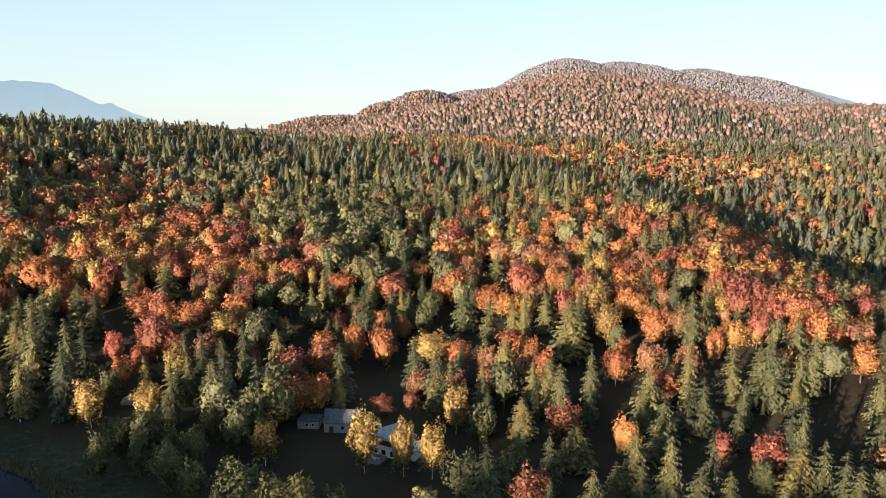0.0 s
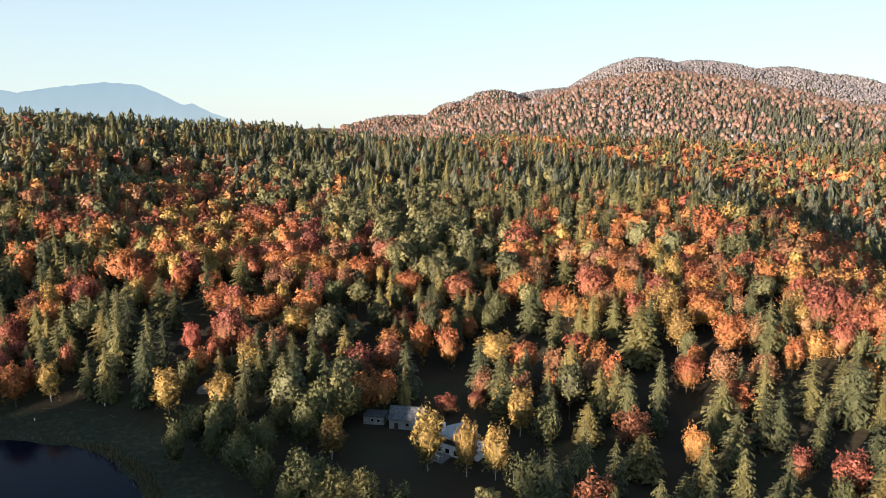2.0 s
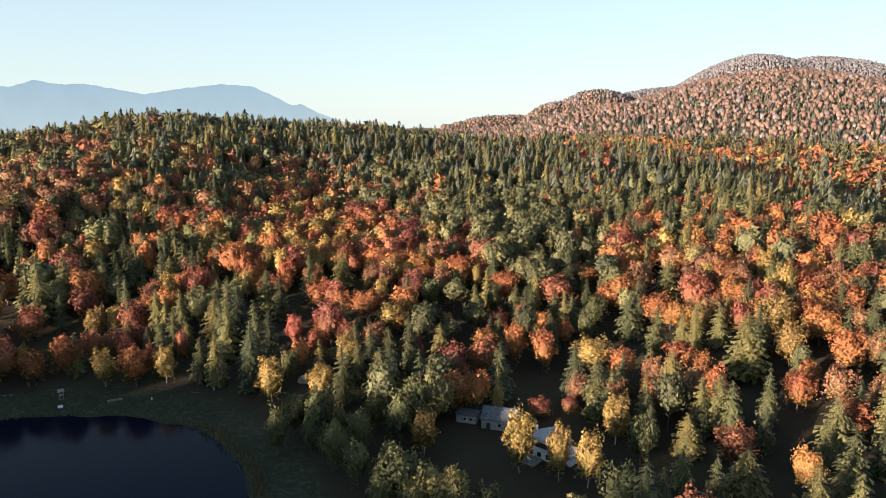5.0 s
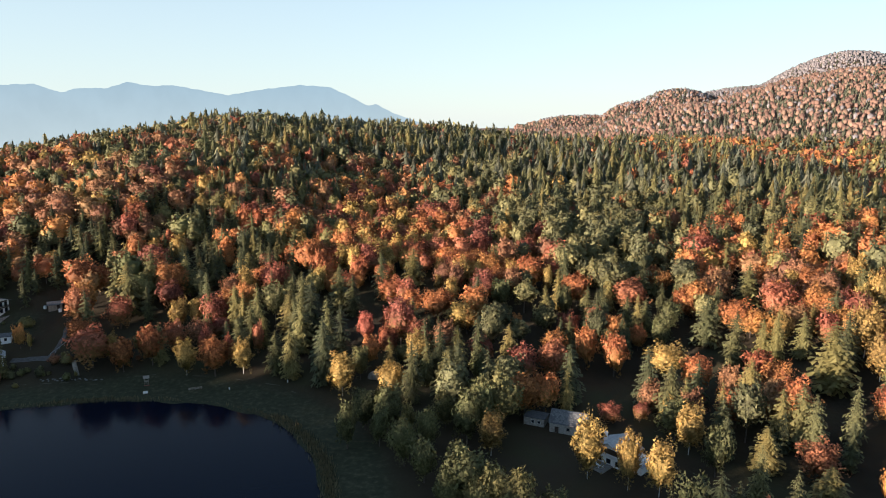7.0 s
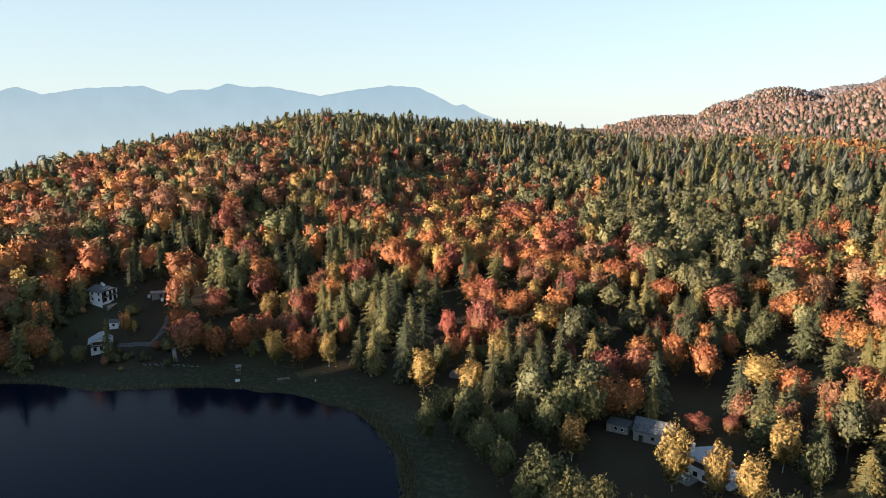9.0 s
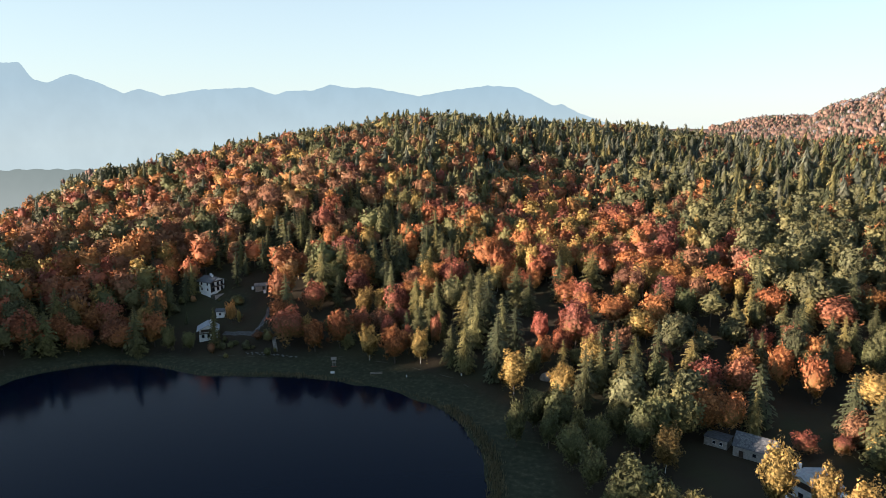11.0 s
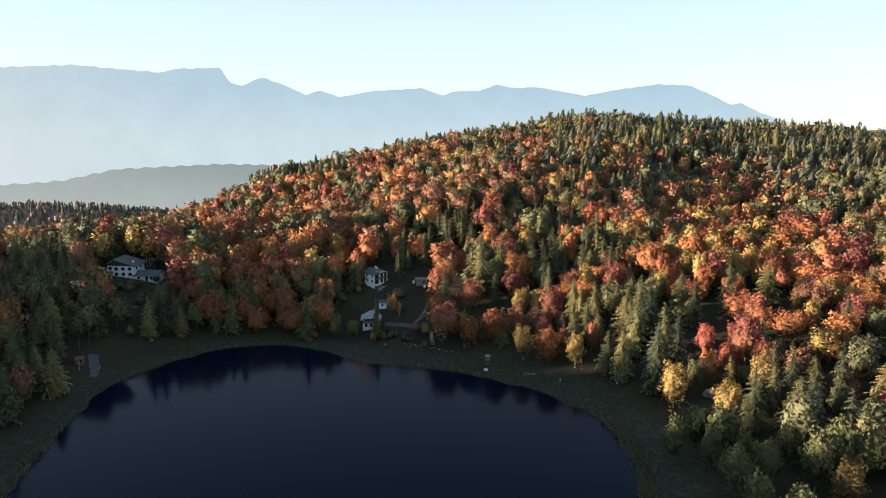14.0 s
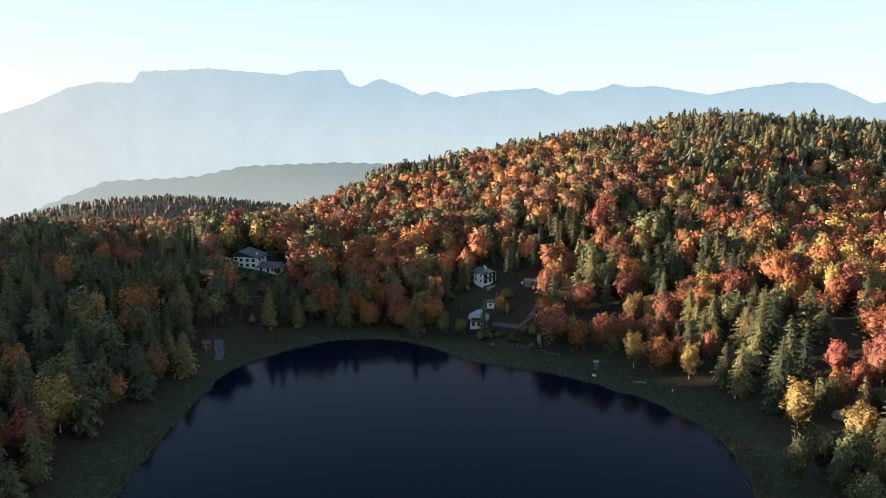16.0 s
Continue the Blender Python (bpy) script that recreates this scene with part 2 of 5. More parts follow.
def water_material():
    m, nodes, links, n = material("dark lake water", 0.12, 0, 0.09)
    n.inputs["Base Color"].default_value = (0.0020, 0.0056, 0.0145, 1)
    n.inputs["IOR"].default_value = 1.33
    a, b = noise_tex(nodes, links, 0.9, 3), noise_tex(nodes, links, 0.02, 2)
    bp = nodes.new("ShaderNodeBump")
    bp.inputs["Distance"].default_value = 0.05
    links.new(maths(nodes, links, "MULTIPLY", b.outputs["Fac"], 0.45), bp.inputs["Strength"])
    links.new(a.outputs["Fac"], bp.inputs["Height"])
    links.new(bp.outputs["Normal"], n.inputs["Normal"])
    return m


# ---- mesh helpers ----
def mesh_of(name, verts, tris, mats, mat_index=None, attrs=None, smooth=False, normals=None):
    """A mesh from numpy arrays of vertices and triangles (or quads)."""
    verts, tris = np.asarray(verts, np.float32).reshape(-1, 3), np.asarray(tris, np.int32)
    k = tris.shape[1]
    me = bpy.data.meshes.new(name)
    me.vertices.add(len(verts))
    me.vertices.foreach_set("co", verts.ravel())
    me.loops.add(tris.size)
    me.loops.foreach_set("vertex_index", tris.ravel())
    me.polygons.add(len(tris))
    me.polygons.foreach_set("loop_start", np.arange(0, tris.size, k, dtype=np.int32))
    for mt in mats:
        me.materials.append(mt)
    if mat_index is not None:
        me.polygons.foreach_set("material_index", np.asarray(mat_index, np.int32))
    if smooth:
        me.polygons.foreach_set("use_smooth", np.ones(len(tris), bool))
    for key, values in (attrs or {}).items():
        me.attributes.new(key, "FLOAT", "POINT").data.foreach_set("value", np.asarray(values, np.float32))
    if normals is not None:
        me.attributes.new("custom_normal", "FLOAT_VECTOR", "POINT").data.foreach_set("vector", np.asarray(normals, np.float32).ravel())
    me.update(calc_edges=True)
    return me


def part(name, bm, mat, parent, label=""):
    me = bpy.data.meshes.new(name)
    bm.to_mesh(me)
    bm.free()
    me.materials.append(mat)
    ob = new(name, me)
    ob.parent = parent
    return tagged(ob, label)


def add_box(bm, x0, x1, y0, y1, z0, z1, bevel=0.0):
    made = bmesh.ops.create_cube(bm, size=1.0, matrix=Matrix.Translation(((x0 + x1) / 2, (y0 + y1) / 2, (z0 + z1) / 2)) @ Matrix.Diagonal((x1 - x0, y1 - y0, z1 - z0, 1)))
    if bevel:
        edges = list({e for v in made["verts"] for e in v.link_edges})
        bmesh.ops.bevel(bm, geom=edges, offset=bevel, segments=1, affect="EDGES")
    return bm


def box(x0, x1, y0, y1, z0, z1, bevel=0.0):
    return add_box(bmesh.new(), x0, x1, y0, y1, z0, z1, bevel)


# ---- ground and lake ----


def meadow_width(x):
    return 12 + 8 * np.clip((x + 260) / 60, 0, 1)


def build_ground():
    rings = np.r_[0.02, np.arange(12, 960, 8.0), np.geomspace(970, 4950, 90)]
    ways = 270
    a = np.linspace(0, 2 * np.pi, ways, endpoint=False)
    x, y = (rings[:, None] * np.sin(a)).ravel(), (rings[:, None] * np.cos(a)).ravel()
    z = height(x, y)
    i, j = np.meshgrid(np.arange(len(rings) - 1), np.arange(ways), indexing="ij")
    k = (j + 1) % ways
    quads = np.stack([i * ways + j, i * ways + k, (i + 1) * ways + k, (i + 1) * ways + j], -1).reshape(-1, 4)
    d = shore_distance(x, y)
    meadow = np.maximum(np.clip((meadow_width(x) + 2 - d) / 6, 0, 1), clearing(x, y, 6))
    me = mesh_of("ground", np.c_[x, y, z], quads[:, ::-1], [ground_material()], attrs={"meadow": meadow, "litter": np.clip((np.hypot(x, y) - 1050) / 200, 0, 1) * (y > 0)}, smooth=True)
    tagged(new("ground", me), "brown forest floor with russet leaf litter and dark green lakeside meadow", "ground", kind="structure")
    n = len(SHORE)
    pts = np.r_[SHORE, [[-180, 95]]]
    wide = np.r_[pts[:n] + 4 * (pts[:n] - pts[n]) / np.linalg.norm(pts[:n] - pts[n], axis=1)[:, None], pts[n:]]
    idx = np.arange(n)
    me = mesh_of("water", np.c_[wide, np.zeros(n + 1)], np.c_[np.full(n, n), (idx + 1) % n, idx], [water_material()])
    tagged(new("water", me), "dark navy still lake water in evening shade", "lake", kind="structure")


# Clearings round the houses: x, y, radius.
CLEAR = [(-332, 102, 8), (-338, 118, 8), (-350, 100, 12), (-338, 106, 11), (-352, 118, 12), (-266, 207, 8), (-34, 190, 17), (-16, 186, 16), (-2, 176, 16), (-22, 168, 16), (-272, 196, 13), (-254, 184, 12), (-247, 197, 9), (-283, 208, 9), (-362, 112, 17), (-345, 112, 14),
         (-246, 177, 9), (-238, 174, 7), (-222, 184, 9), (-230, 190, 8), (-240, 184, 7), (-292, 82, 11), (-318, 98, 9), (-242, 200, 7), (-252, 212, 6), (-262, 219, 8), (-284, 68, 9), (-276, 62, 6), (-20, 245, 9), (-24, 232, 9), (-12, 255, 7)]


def clearing(x, y, first=99):
    c = np.zeros(np.shape(x))
    for cx, cy, r in CLEAR[:first]:
        c = np.maximum(c, np.clip((r - np.hypot(x - cx, y - cy)) / 3 + 0.5, 0, 1))
    return c


# ---- trees ----
def ico(level):
    bm = bmesh.new()
    bmesh.ops.create_icosphere(bm, subdivisions=level, radius=1.0)
    v, f = np.array([p.co for p in bm.verts]), np.array([[p.index for p in q.verts] for q in bm.faces])
    bm.free()
    return v, f


ICO = {1: ico(1), 2: ico(2)}


def join(pieces):
    vs, fs, base = [], [], 0
    for v, f in pieces:
        vs.append(v)
        fs.append(f + base)
        base += len(v)
    return np.concatenate(vs), np.concatenate(fs)


def broad_crown(rng, lobes, leaves, size, wide=1.0, low=0.25, level=2, core=0.74):
    """A crown 1 high and about 0.8 wide: an uneven dome whose limbs bulge out, thick with upward tongues of leaves."""
    mid, half = np.array((0, 0, low + 0.45 * (1 - low))), np.array((0.36 * wide, 0.36 * wide, 0.53 * (1 - low)))
    limb = rng.normal(0, 1, (lobes, 3)) + np.array((0, 0, 0.35))
    limb /= np.linalg.norm(limb, axis=1)[:, None]
    gain = rng.uniform(0.10, 0.58, lobes)
    near = 1.1 / math.sqrt(lobes)

    def reach(d):
        swell = gain * np.exp(-((d[:, None] - limb[None]) ** 2).sum(-1) / (2 * near * near))
        side = d + 0.9 * (d - limb[swell.argmax(1)]) / near * np.clip(swell.max(1) * 4, 0, 1)[:, None]
        return 0.70 + swell.max(1) - 0.16 * np.clip(-d[:, 2] - 0.2, 0, 1), side / np.linalg.norm(side, axis=1)[:, None]

    v, f = ICO[level]
    v = v / np.linalg.norm(v, axis=1)[:, None]
    far, hull_out = reach(v)
    hull = mid + v * half * (far * core * (1 + 0.16 * rng.uniform(-1, 1, len(v))))[:, None]
    d = rng.normal(0, 1, (leaves, 3)) + np.array((0, 0, 0.3))
    d /= np.linalg.norm(d, axis=1)[:, None]
    far, out = reach(d)
    c = mid + d * half * (far * rng.uniform(0.74, 1.10, leaves))[:, None]
    # two sprays in three lie over the crown like shingles, the rest stand out and up as tongues
    up = rng.uniform(0, 1, leaves) < 0.33
    u = np.where(up[:, None], d * np.array((1, 1, 0.7)) + np.array((0, 0, 0.75)), np.array((0, 0, 0.8)) - d * d[:, 2:3] * 0.8) + rng.normal(0, 0.45, (leaves, 3))
    u /= np.linalg.norm(u, axis=1)[:, None]
    w = np.cross(u, d + rng.normal(0, 0.45, (leaves, 3)))
    w /= np.linalg.norm(w, axis=1)[:, None] + 1e-9
    s = size * rng.uniform(0.6, 1.4, (leaves, 1))
    wide_by = np.where(up, 0.6, 0.95)[:, None] * s
    sprays = np.stack([c + u * s * 1.3, c - u * s * 0.7 + w * wide_by, c - u * s * 0.7 - w * wide_by], 1).reshape(-1, 3)
    return (*join([(hull, f), (sprays, np.arange(3 * leaves).reshape(-1, 3))]), np.r_[hull_out, np.repeat(out, 3, axis=0)])


def needle_crown(rng, levels, boughs, wide=0.3, low=0.08, twigs=3):
    """A spruce crown 1 high: whorls of drooping boughs, each a row of hanging twigs on both sides."""
    a = np.linspace(0, 2 * np.pi, 5, endpoint=False)
    core = np.r_[np.c_[0.15 * wide * np.cos(a), 0.15 * wide * np.sin(a), np.full(5, low)], [[0, 0, 0.97]]]
    pieces = [(core, np.array([[i, (i + 1) % 5, 5] for i in range(5)]))]
    up = np.array((0, 0, 1.0))
    tri = []
    for k in range(levels):
        t = k / levels
        z = low + (0.985 - low) * t ** 0.92
        full = wide * 0.5 * (1 - t) ** 0.7 * (0.7 + 0.3 * min(1, t * 5)) + 0.012
        n = max(4, round(boughs * (1 - 0.45 * t)))
        for b in range(n):
            q = 2 * math.pi * (b + 0.5 * (k % 2)) / n + rng.uniform(-0.35, 0.35)
            r = full * rng.uniform(0.6, 1.22)
            drop = r * rng.uniform(0.1, 0.5)
            e, s = np.array((math.cos(q), math.sin(q), 0)), np.array((-math.sin(q), math.cos(q), 0))
            z1 = z + rng.uniform(-0.5, 0.5) / levels
            axis = [e * r * f + up * (z1 - drop * f ** 1.5) for f in np.linspace(0.08, 1.0, twigs + 1)]
            for m in range(twigs):
                for side in (-1, 1):
                    reach = r * rng.uniform(0.26, 0.46) * (1 - 0.55 * m / twigs) * (1.5 if twigs == 1 else 1.0)
                    tip = axis[m + 1] + s * side * reach - up * reach * rng.uniform(0.25, 0.8)
                    tri += [axis[m], axis[m + 1], tip]
    v = np.array(tri)
    pieces.append((v, np.arange(len(v)).reshape(-1, 3)))
    return join(pieces)


def skirt_crown(rng, levels, boughs, wide):
    """A conifer further off: a cone of pointed boughs in hanging skirts round a dense core."""
    a = np.linspace(0, 2 * np.pi, 5, endpoint=False)
    core = np.r_[np.c_[0.24 * wide * np.cos(a), 0.24 * wide * np.sin(a), np.full(5, 0.06)], [[0, 0, 1.04]]]
    tri = []
    for k in range(levels):
        t = k / levels
        n = max(4, round(boughs * (1 - 0.4 * t)))
        full = wide * 0.5 * (1 - t) ** 0.72 * (0.85 if k == 0 else 1.0)
        for b in range(n):
            q = 2 * math.pi * (b + 0.5 * (k % 2)) / n + rng.uniform(-0.3, 0.3)
            r, half = full * rng.uniform(0.75, 1.25), 1.25 * math.pi / n
            z = 0.10 + 0.86 * t ** 0.95 + rng.uniform(-0.3, 0.3) / levels
            top = z + (0.55 + 0.25 * rng.uniform()) / levels
            tri += [(0.42 * r * math.cos(q - half), 0.42 * r * math.sin(q - half), top), (0.42 * r * math.cos(q + half), 0.42 * r * math.sin(q + half), top - 0.01),
                    (r * math.cos(q), r * math.sin(q), z - r * rng.uniform(0.08, 0.38))]
    v = np.array(tri)
    return join([(core, np.array([[i, (i + 1) % 5, 5] for i in range(5)])), (v, np.arange(len(v)).reshape(-1, 3))])


def far_crown(rng):
    """A far broadleaf crown: one uneven, lumpy dome."""
    v, f = ICO[1]
    d = v * (1 + 0.32 * rng.uniform(-1, 1, (len(v), 1)))
    return np.array((0, 0, 0.56)) + d * np.array((0.27, 0.27, 0.40)), f


def rounded(crown, needle, share):
    """The crown's faces turned outwards, and soft normals between each spray's own and the whole crown's."""
    v, f = crown[:2]
    out = crown[2] if len(crown) > 2 else np.c_[v[:, :2] / (np.linalg.norm(v[:, :2], axis=1)[:, None] + 0.02), np.full(len(v), 0.55)] if needle else v - np.array((0, 0, 0.42))
    out = out / (np.linalg.norm(out, axis=1)[:, None] + 1e-6)
    face = np.cross(v[f[:, 1]] - v[f[:, 0]], v[f[:, 2]] - v[f[:, 0]])
    face /= np.linalg.norm(face, axis=1)[:, None] + 1e-12
    back = (face * out[f].mean(1)).sum(1) < 0
    f = np.where(back[:, None], f[:, ::-1], f)
    face = np.where(back[:, None], -face, face)
    own = np.zeros(v.shape)
    for k in range(3):
        np.add.at(own, f[:, k], face)
    own /= np.linalg.norm(own, axis=1)[:, None] + 1e-9
    n = share * out + (1 - share) * own
    return v, f, n / (np.linalg.norm(n, axis=1)[:, None] + 1e-9)


def trunk_shape(sides, top, r0, r1, bend, rng, limbs=0):
    zs = np.linspace(-0.03, top, 4)
    a = np.linspace(0, 2 * np.pi, sides, endpoint=False)
    v, f = [], []
    for i, z in enumerate(zs):
        r = r0 + (r1 - r0) * i / 3
        o = bend * math.sin(2.2 * z)
        v.append(np.c_[o + r * np.cos(a), r * np.sin(a), np.full(sides, z)])
    for i in range(3):
        for j in range(sides):
            p, q = i * sides + j, i * sides + (j + 1) % sides
            f += [[p, q, q + sides], [p, q + sides, p + sides]]
    pieces = [(np.concatenate(v), np.array(f))]
    for k in range(limbs):
        q, z = rng.uniform(0, 6.28), rng.uniform(0.35, 0.7) * top
        e = np.array((math.cos(q), math.sin(q), 0.8)) * rng.uniform(0.12, 0.2)
        p = np.array((bend * math.sin(2.2 * z), 0, z))
        s = np.array((-math.sin(q), math.cos(q), 0)) * r1 * 0.9
        u = np.array((0, 0, r1))
        pieces.append((np.array([p + s, p - s, p + u * 1.4, p + e]), np.array([[0, 1, 3], [1, 2, 3], [2, 0, 3]])))
    return join(pieces)


def forest(x, y, kinds, heights, rng, detail, name, label):
    """Many trees as one mesh for each colour: joined copies of a few shapes."""
    z = height(x, y)
    for kind in sorted(set(kinds)):
        pick = np.where(kinds == kind)[0]
        needle = kind in CONIFERS
        shapes = []
        for k in range(4):
            if detail == 2:
                crown = needle_crown(rng, 12, 8, rng.uniform(0.36, 0.5), 0.08, 2) if needle else broad_crown(rng, 16, 480, 0.032, (0.75, 0.92, 1.05, 0.85)[k] if kind not in ('pine', 'gold') else 0.72, 0.18)
            elif detail == 1.5:
                crown = skirt_crown(rng, 9, 8, rng.uniform(0.46, 0.6)) if needle else broad_crown(rng, 12, 150, 0.050, (0.75, 0.92, 1.05, 0.85)[k] if kind not in ("pine", "gold") else 0.75, 0.18)
            elif detail == 1:
                crown = skirt_crown(rng, 5, 7, rng.uniform(0.52, 0.66)) if needle else broad_crown(rng, 7, 34, 0.10, 1.0, 0.2, 1)
            else:
                crown = skirt_crown(rng, 3, 5, rng.uniform(0.56, 0.72)) if needle else far_crown(rng)
            if detail == 2:
                stem = trunk_shape(3, 0.6, 0.014, 0.007, 0, rng)
                v, f, n = rounded(crown, needle, 0.85 if detail == 0 else 0.45 if needle else 0.65)
                side = stem[0] * np.array((1, 1, 0))
                shapes.append((*join([(v, f), stem]), len(f), np.r_[n, side / (np.linalg.norm(side, axis=1)[:, None] + 1e-9)]))
            else:
                v, f, n = rounded(crown, needle, 0.85 if detail == 0 else 0.45 if needle else 0.65)
                shapes.append((v, f, len(f), n))
        vs, fs, ms, ts, ns, ls, base = [], [], [], [], [], [], 0
        for k, (v, f, nc, nv) in enumerate(shapes):
            own = pick[k::4]
            if not len(own):
                continue
            a, h = rng.uniform(0, 6.28, len(own)), heights[own]
            fat = h * rng.uniform(0.85, 1.2, len(own)) * ((1.25 if detail in (1, 1.5) else 1.0) if needle else 1.05 if detail == 0 else 1.12)
            c, s = np.cos(a)[:, None], np.sin(a)[:, None]
            px = (v[:, 0] * c - v[:, 1] * s) * fat[:, None] + x[own][:, None]
            py = (v[:, 0] * s + v[:, 1] * c) * fat[:, None] + y[own][:, None]
            pz = v[:, 2] * h[:, None] + z[own][:, None]
            vs.append(np.stack([px, py, pz], -1).reshape(-1, 3))
            ns.append(np.stack([nv[:, 0] * c - nv[:, 1] * s, nv[:, 0] * s + nv[:, 1] * c, np.tile(nv[:, 2], (len(own), 1))], -1).reshape(-1, 3))
            fs.append((f[None] + (np.arange(len(own)) * len(v))[:, None, None] + base).reshape(-1, 3))
            ms.append(np.tile(np.r_[np.zeros(nc, int), np.ones(len(f) - nc, int)], len(own)))
            ts.append(np.repeat(rng.uniform(0, 1, len(own)), len(v)))
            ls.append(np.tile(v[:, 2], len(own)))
            base += len(own) * len(v)
        me = mesh_of(name, np.concatenate(vs), np.concatenate(fs), [LEAVES[kind], BARK], np.concatenate(ms), {"tree": np.concatenate(ts), "lift": np.concatenate(ls)}, normals=np.concatenate(ns))
        tagged(new(name, me), label[kind] if isinstance(label, dict) else label, "forest", kind="stuff")


# fir, russet and bare carry painted distance haze in their colour
WORD = {"spruce": "dark green", "fir": "haze-tinted grey-green", "pine": "grey-green", "larch": "yellowing olive", "orange": "orange", "red": "russet red", "brown": "reddish brown",
        "gold": "golden yellow", "olive": "olive green", "crimson": "crimson", "bare": "haze-tinted grey-brown", "russet": "haze-tinted russet"}
TREE = {"spruce": "spruce", "fir": "fir", "pine": "pine", "larch": "larch", "orange": "beech", "red": "beech", "brown": "beech", "gold": "birch", "olive": "beech", "crimson": "maple", "bare": "beech", "russet": "beech"}


def patches(x, y):
    """How much broadleaf stands at a place, 0 to 1, and how red it is."""
    az, r = np.degrees(np.arctan2(-x, y)), np.hypot(x, y)
    n1 = np.sin(x / 41 + 2 * np.sin(y / 63)) * np.sin(y / 37 + 1.7 * np.sin(x / 57))
    n2 = np.sin(x / 19 + y / 27 + 1.1) * np.sin(y / 17 - x / 33)
    p = 0.37 + 0.25 * n1 + 0.16 * n2
    for a0, r0, sa, sr, gain in WOODS:
        p = p + gain * np.exp(-0.5 * (((az - a0) / sa) ** 2 + ((r - r0) / sr) ** 2))
    red = 0.5 + 0.35 * np.sin(x / 53 + 0.6) * np.sin(y / 71) + 0.25 * n2
    return np.clip(p, 0.03, 0.95), np.clip(red, 0, 1)


# Where broadleaf (plus) or conifer (minus) prevails: bearing, distance, spreads, gain.
WOODS = [
    (-18, 340, 10, 60, 0.5), (-3, 290, 5, 30, 0.35), (-18, 215, 10, 30, -0.35), (-23, 190, 8, 40, -0.4), (34, 560, 5, 85, -0.16), (23, 355, 5, 60, 0.6), (46, 350, 9, 60, 0.02),
    (30, 270, 3, 22, -0.6), (36, 800, 9, 100, -0.09), (20, 765, 8, 155, -0.12), (10, 380, 5, 60, -0.3), (-6, 800, 10, 120, 0.25), (-8, 520, 14, 65, -0.28), (26, 420, 3.5, 120, 0.45),
    (14, 330, 4, 40, 0.25), (-10, 1250, 25, 150, -0.1), (-10, 2900, 30, 500, 0.4), (6, 525, 9, 95, -0.2), (82, 330, 9, 90, -0.3), (64, 455, 5, 75, 0.35), (67, 372, 6, 32, 0.5),
    (-12, 1800, 9, 400, 0.05), (-28, 1000, 6, 300, -0.25), (18, 245, 5, 25, -0.3), (0, 2900, 40, 500, 0.25), (-8, 1750, 14, 350, 0.15), (-14, 800, 9, 130, 0.3), (2, 1000, 12, 120, 0.15),
    (-27, 215, 4, 30, -0.3), (24, 440, 2.5, 90, 0.2), (20, 320, 3, 50, 0.35), (52, 480, 8, 100, 0.25), (40, 640, 12, 120, 0.1)]


def species(x, y, rng):
    p, red = patches(x, y)
    u, w = rng.uniform(0, 1, len(x)), rng.uniform(0, 1, len(x))
    az, r = np.degrees(np.arctan2(-x, y)), np.hypot(x, y)
    # the hilltop is duller and has more conifers
    top = np.clip((r - 470) / 120, 0, 1) * np.clip((az - 10) / 8, 0, 1) * (r < 1100)
    p = p - 0.14 * top
    pines = np.exp(-0.5 * (((az - 9) / 6) ** 2 + ((r - 380) / 70) ** 2)) * 0.75 + 0.14 + 0.16 * ((r > 450) & (az > 15))
    red = np.clip(red - 0.5 * np.exp(-0.5 * (((az - 22) / 6) ** 2 + ((r - 350) / 70) ** 2)) - 0.15, 0, 1)
    leafy = np.where(w < 0.40 * red + 0.05, "red", np.where(w < 0.40 * red + 0.50, "orange", np.where(w < 0.80, "brown", np.where(w < 0.9, "gold", "olive"))))
    v = rng.uniform(0, 1, len(x))
    v = np.where(r > 1100, 1.0, v)
    dark = np.where(v < pines, "pine", np.where(v < pines + np.where(r > 480, 0.08, 0.2), "larch", "spruce"))
    # further off, spruces give way to the kind with haze in its colour
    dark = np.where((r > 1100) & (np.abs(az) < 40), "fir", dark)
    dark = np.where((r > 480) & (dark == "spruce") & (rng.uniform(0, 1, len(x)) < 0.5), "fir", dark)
    golden = np.exp(-0.5 * (((az - 23) / 5) ** 2 + ((r - 345) / 55) ** 2))
    leafy = np.where((w > 0.42) & (v < 0.6 * golden), "gold", leafy)
    # brown west of bearing 40 stands in partly for that slope's shade
    leafy = np.where(np.isin(leafy, ("orange", "red")) & (v < np.maximum(0.55 * ((az > 40) & (r > 370)), 0.7 * top)), np.where(v < 0.2 * top, "olive", "brown"), leafy)
    # beyond 1.1 km each leafy kind takes a colour with haze painted in
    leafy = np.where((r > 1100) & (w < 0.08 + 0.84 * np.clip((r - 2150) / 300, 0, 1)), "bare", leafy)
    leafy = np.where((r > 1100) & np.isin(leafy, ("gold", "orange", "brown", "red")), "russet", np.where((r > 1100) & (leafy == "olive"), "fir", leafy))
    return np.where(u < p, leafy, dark)


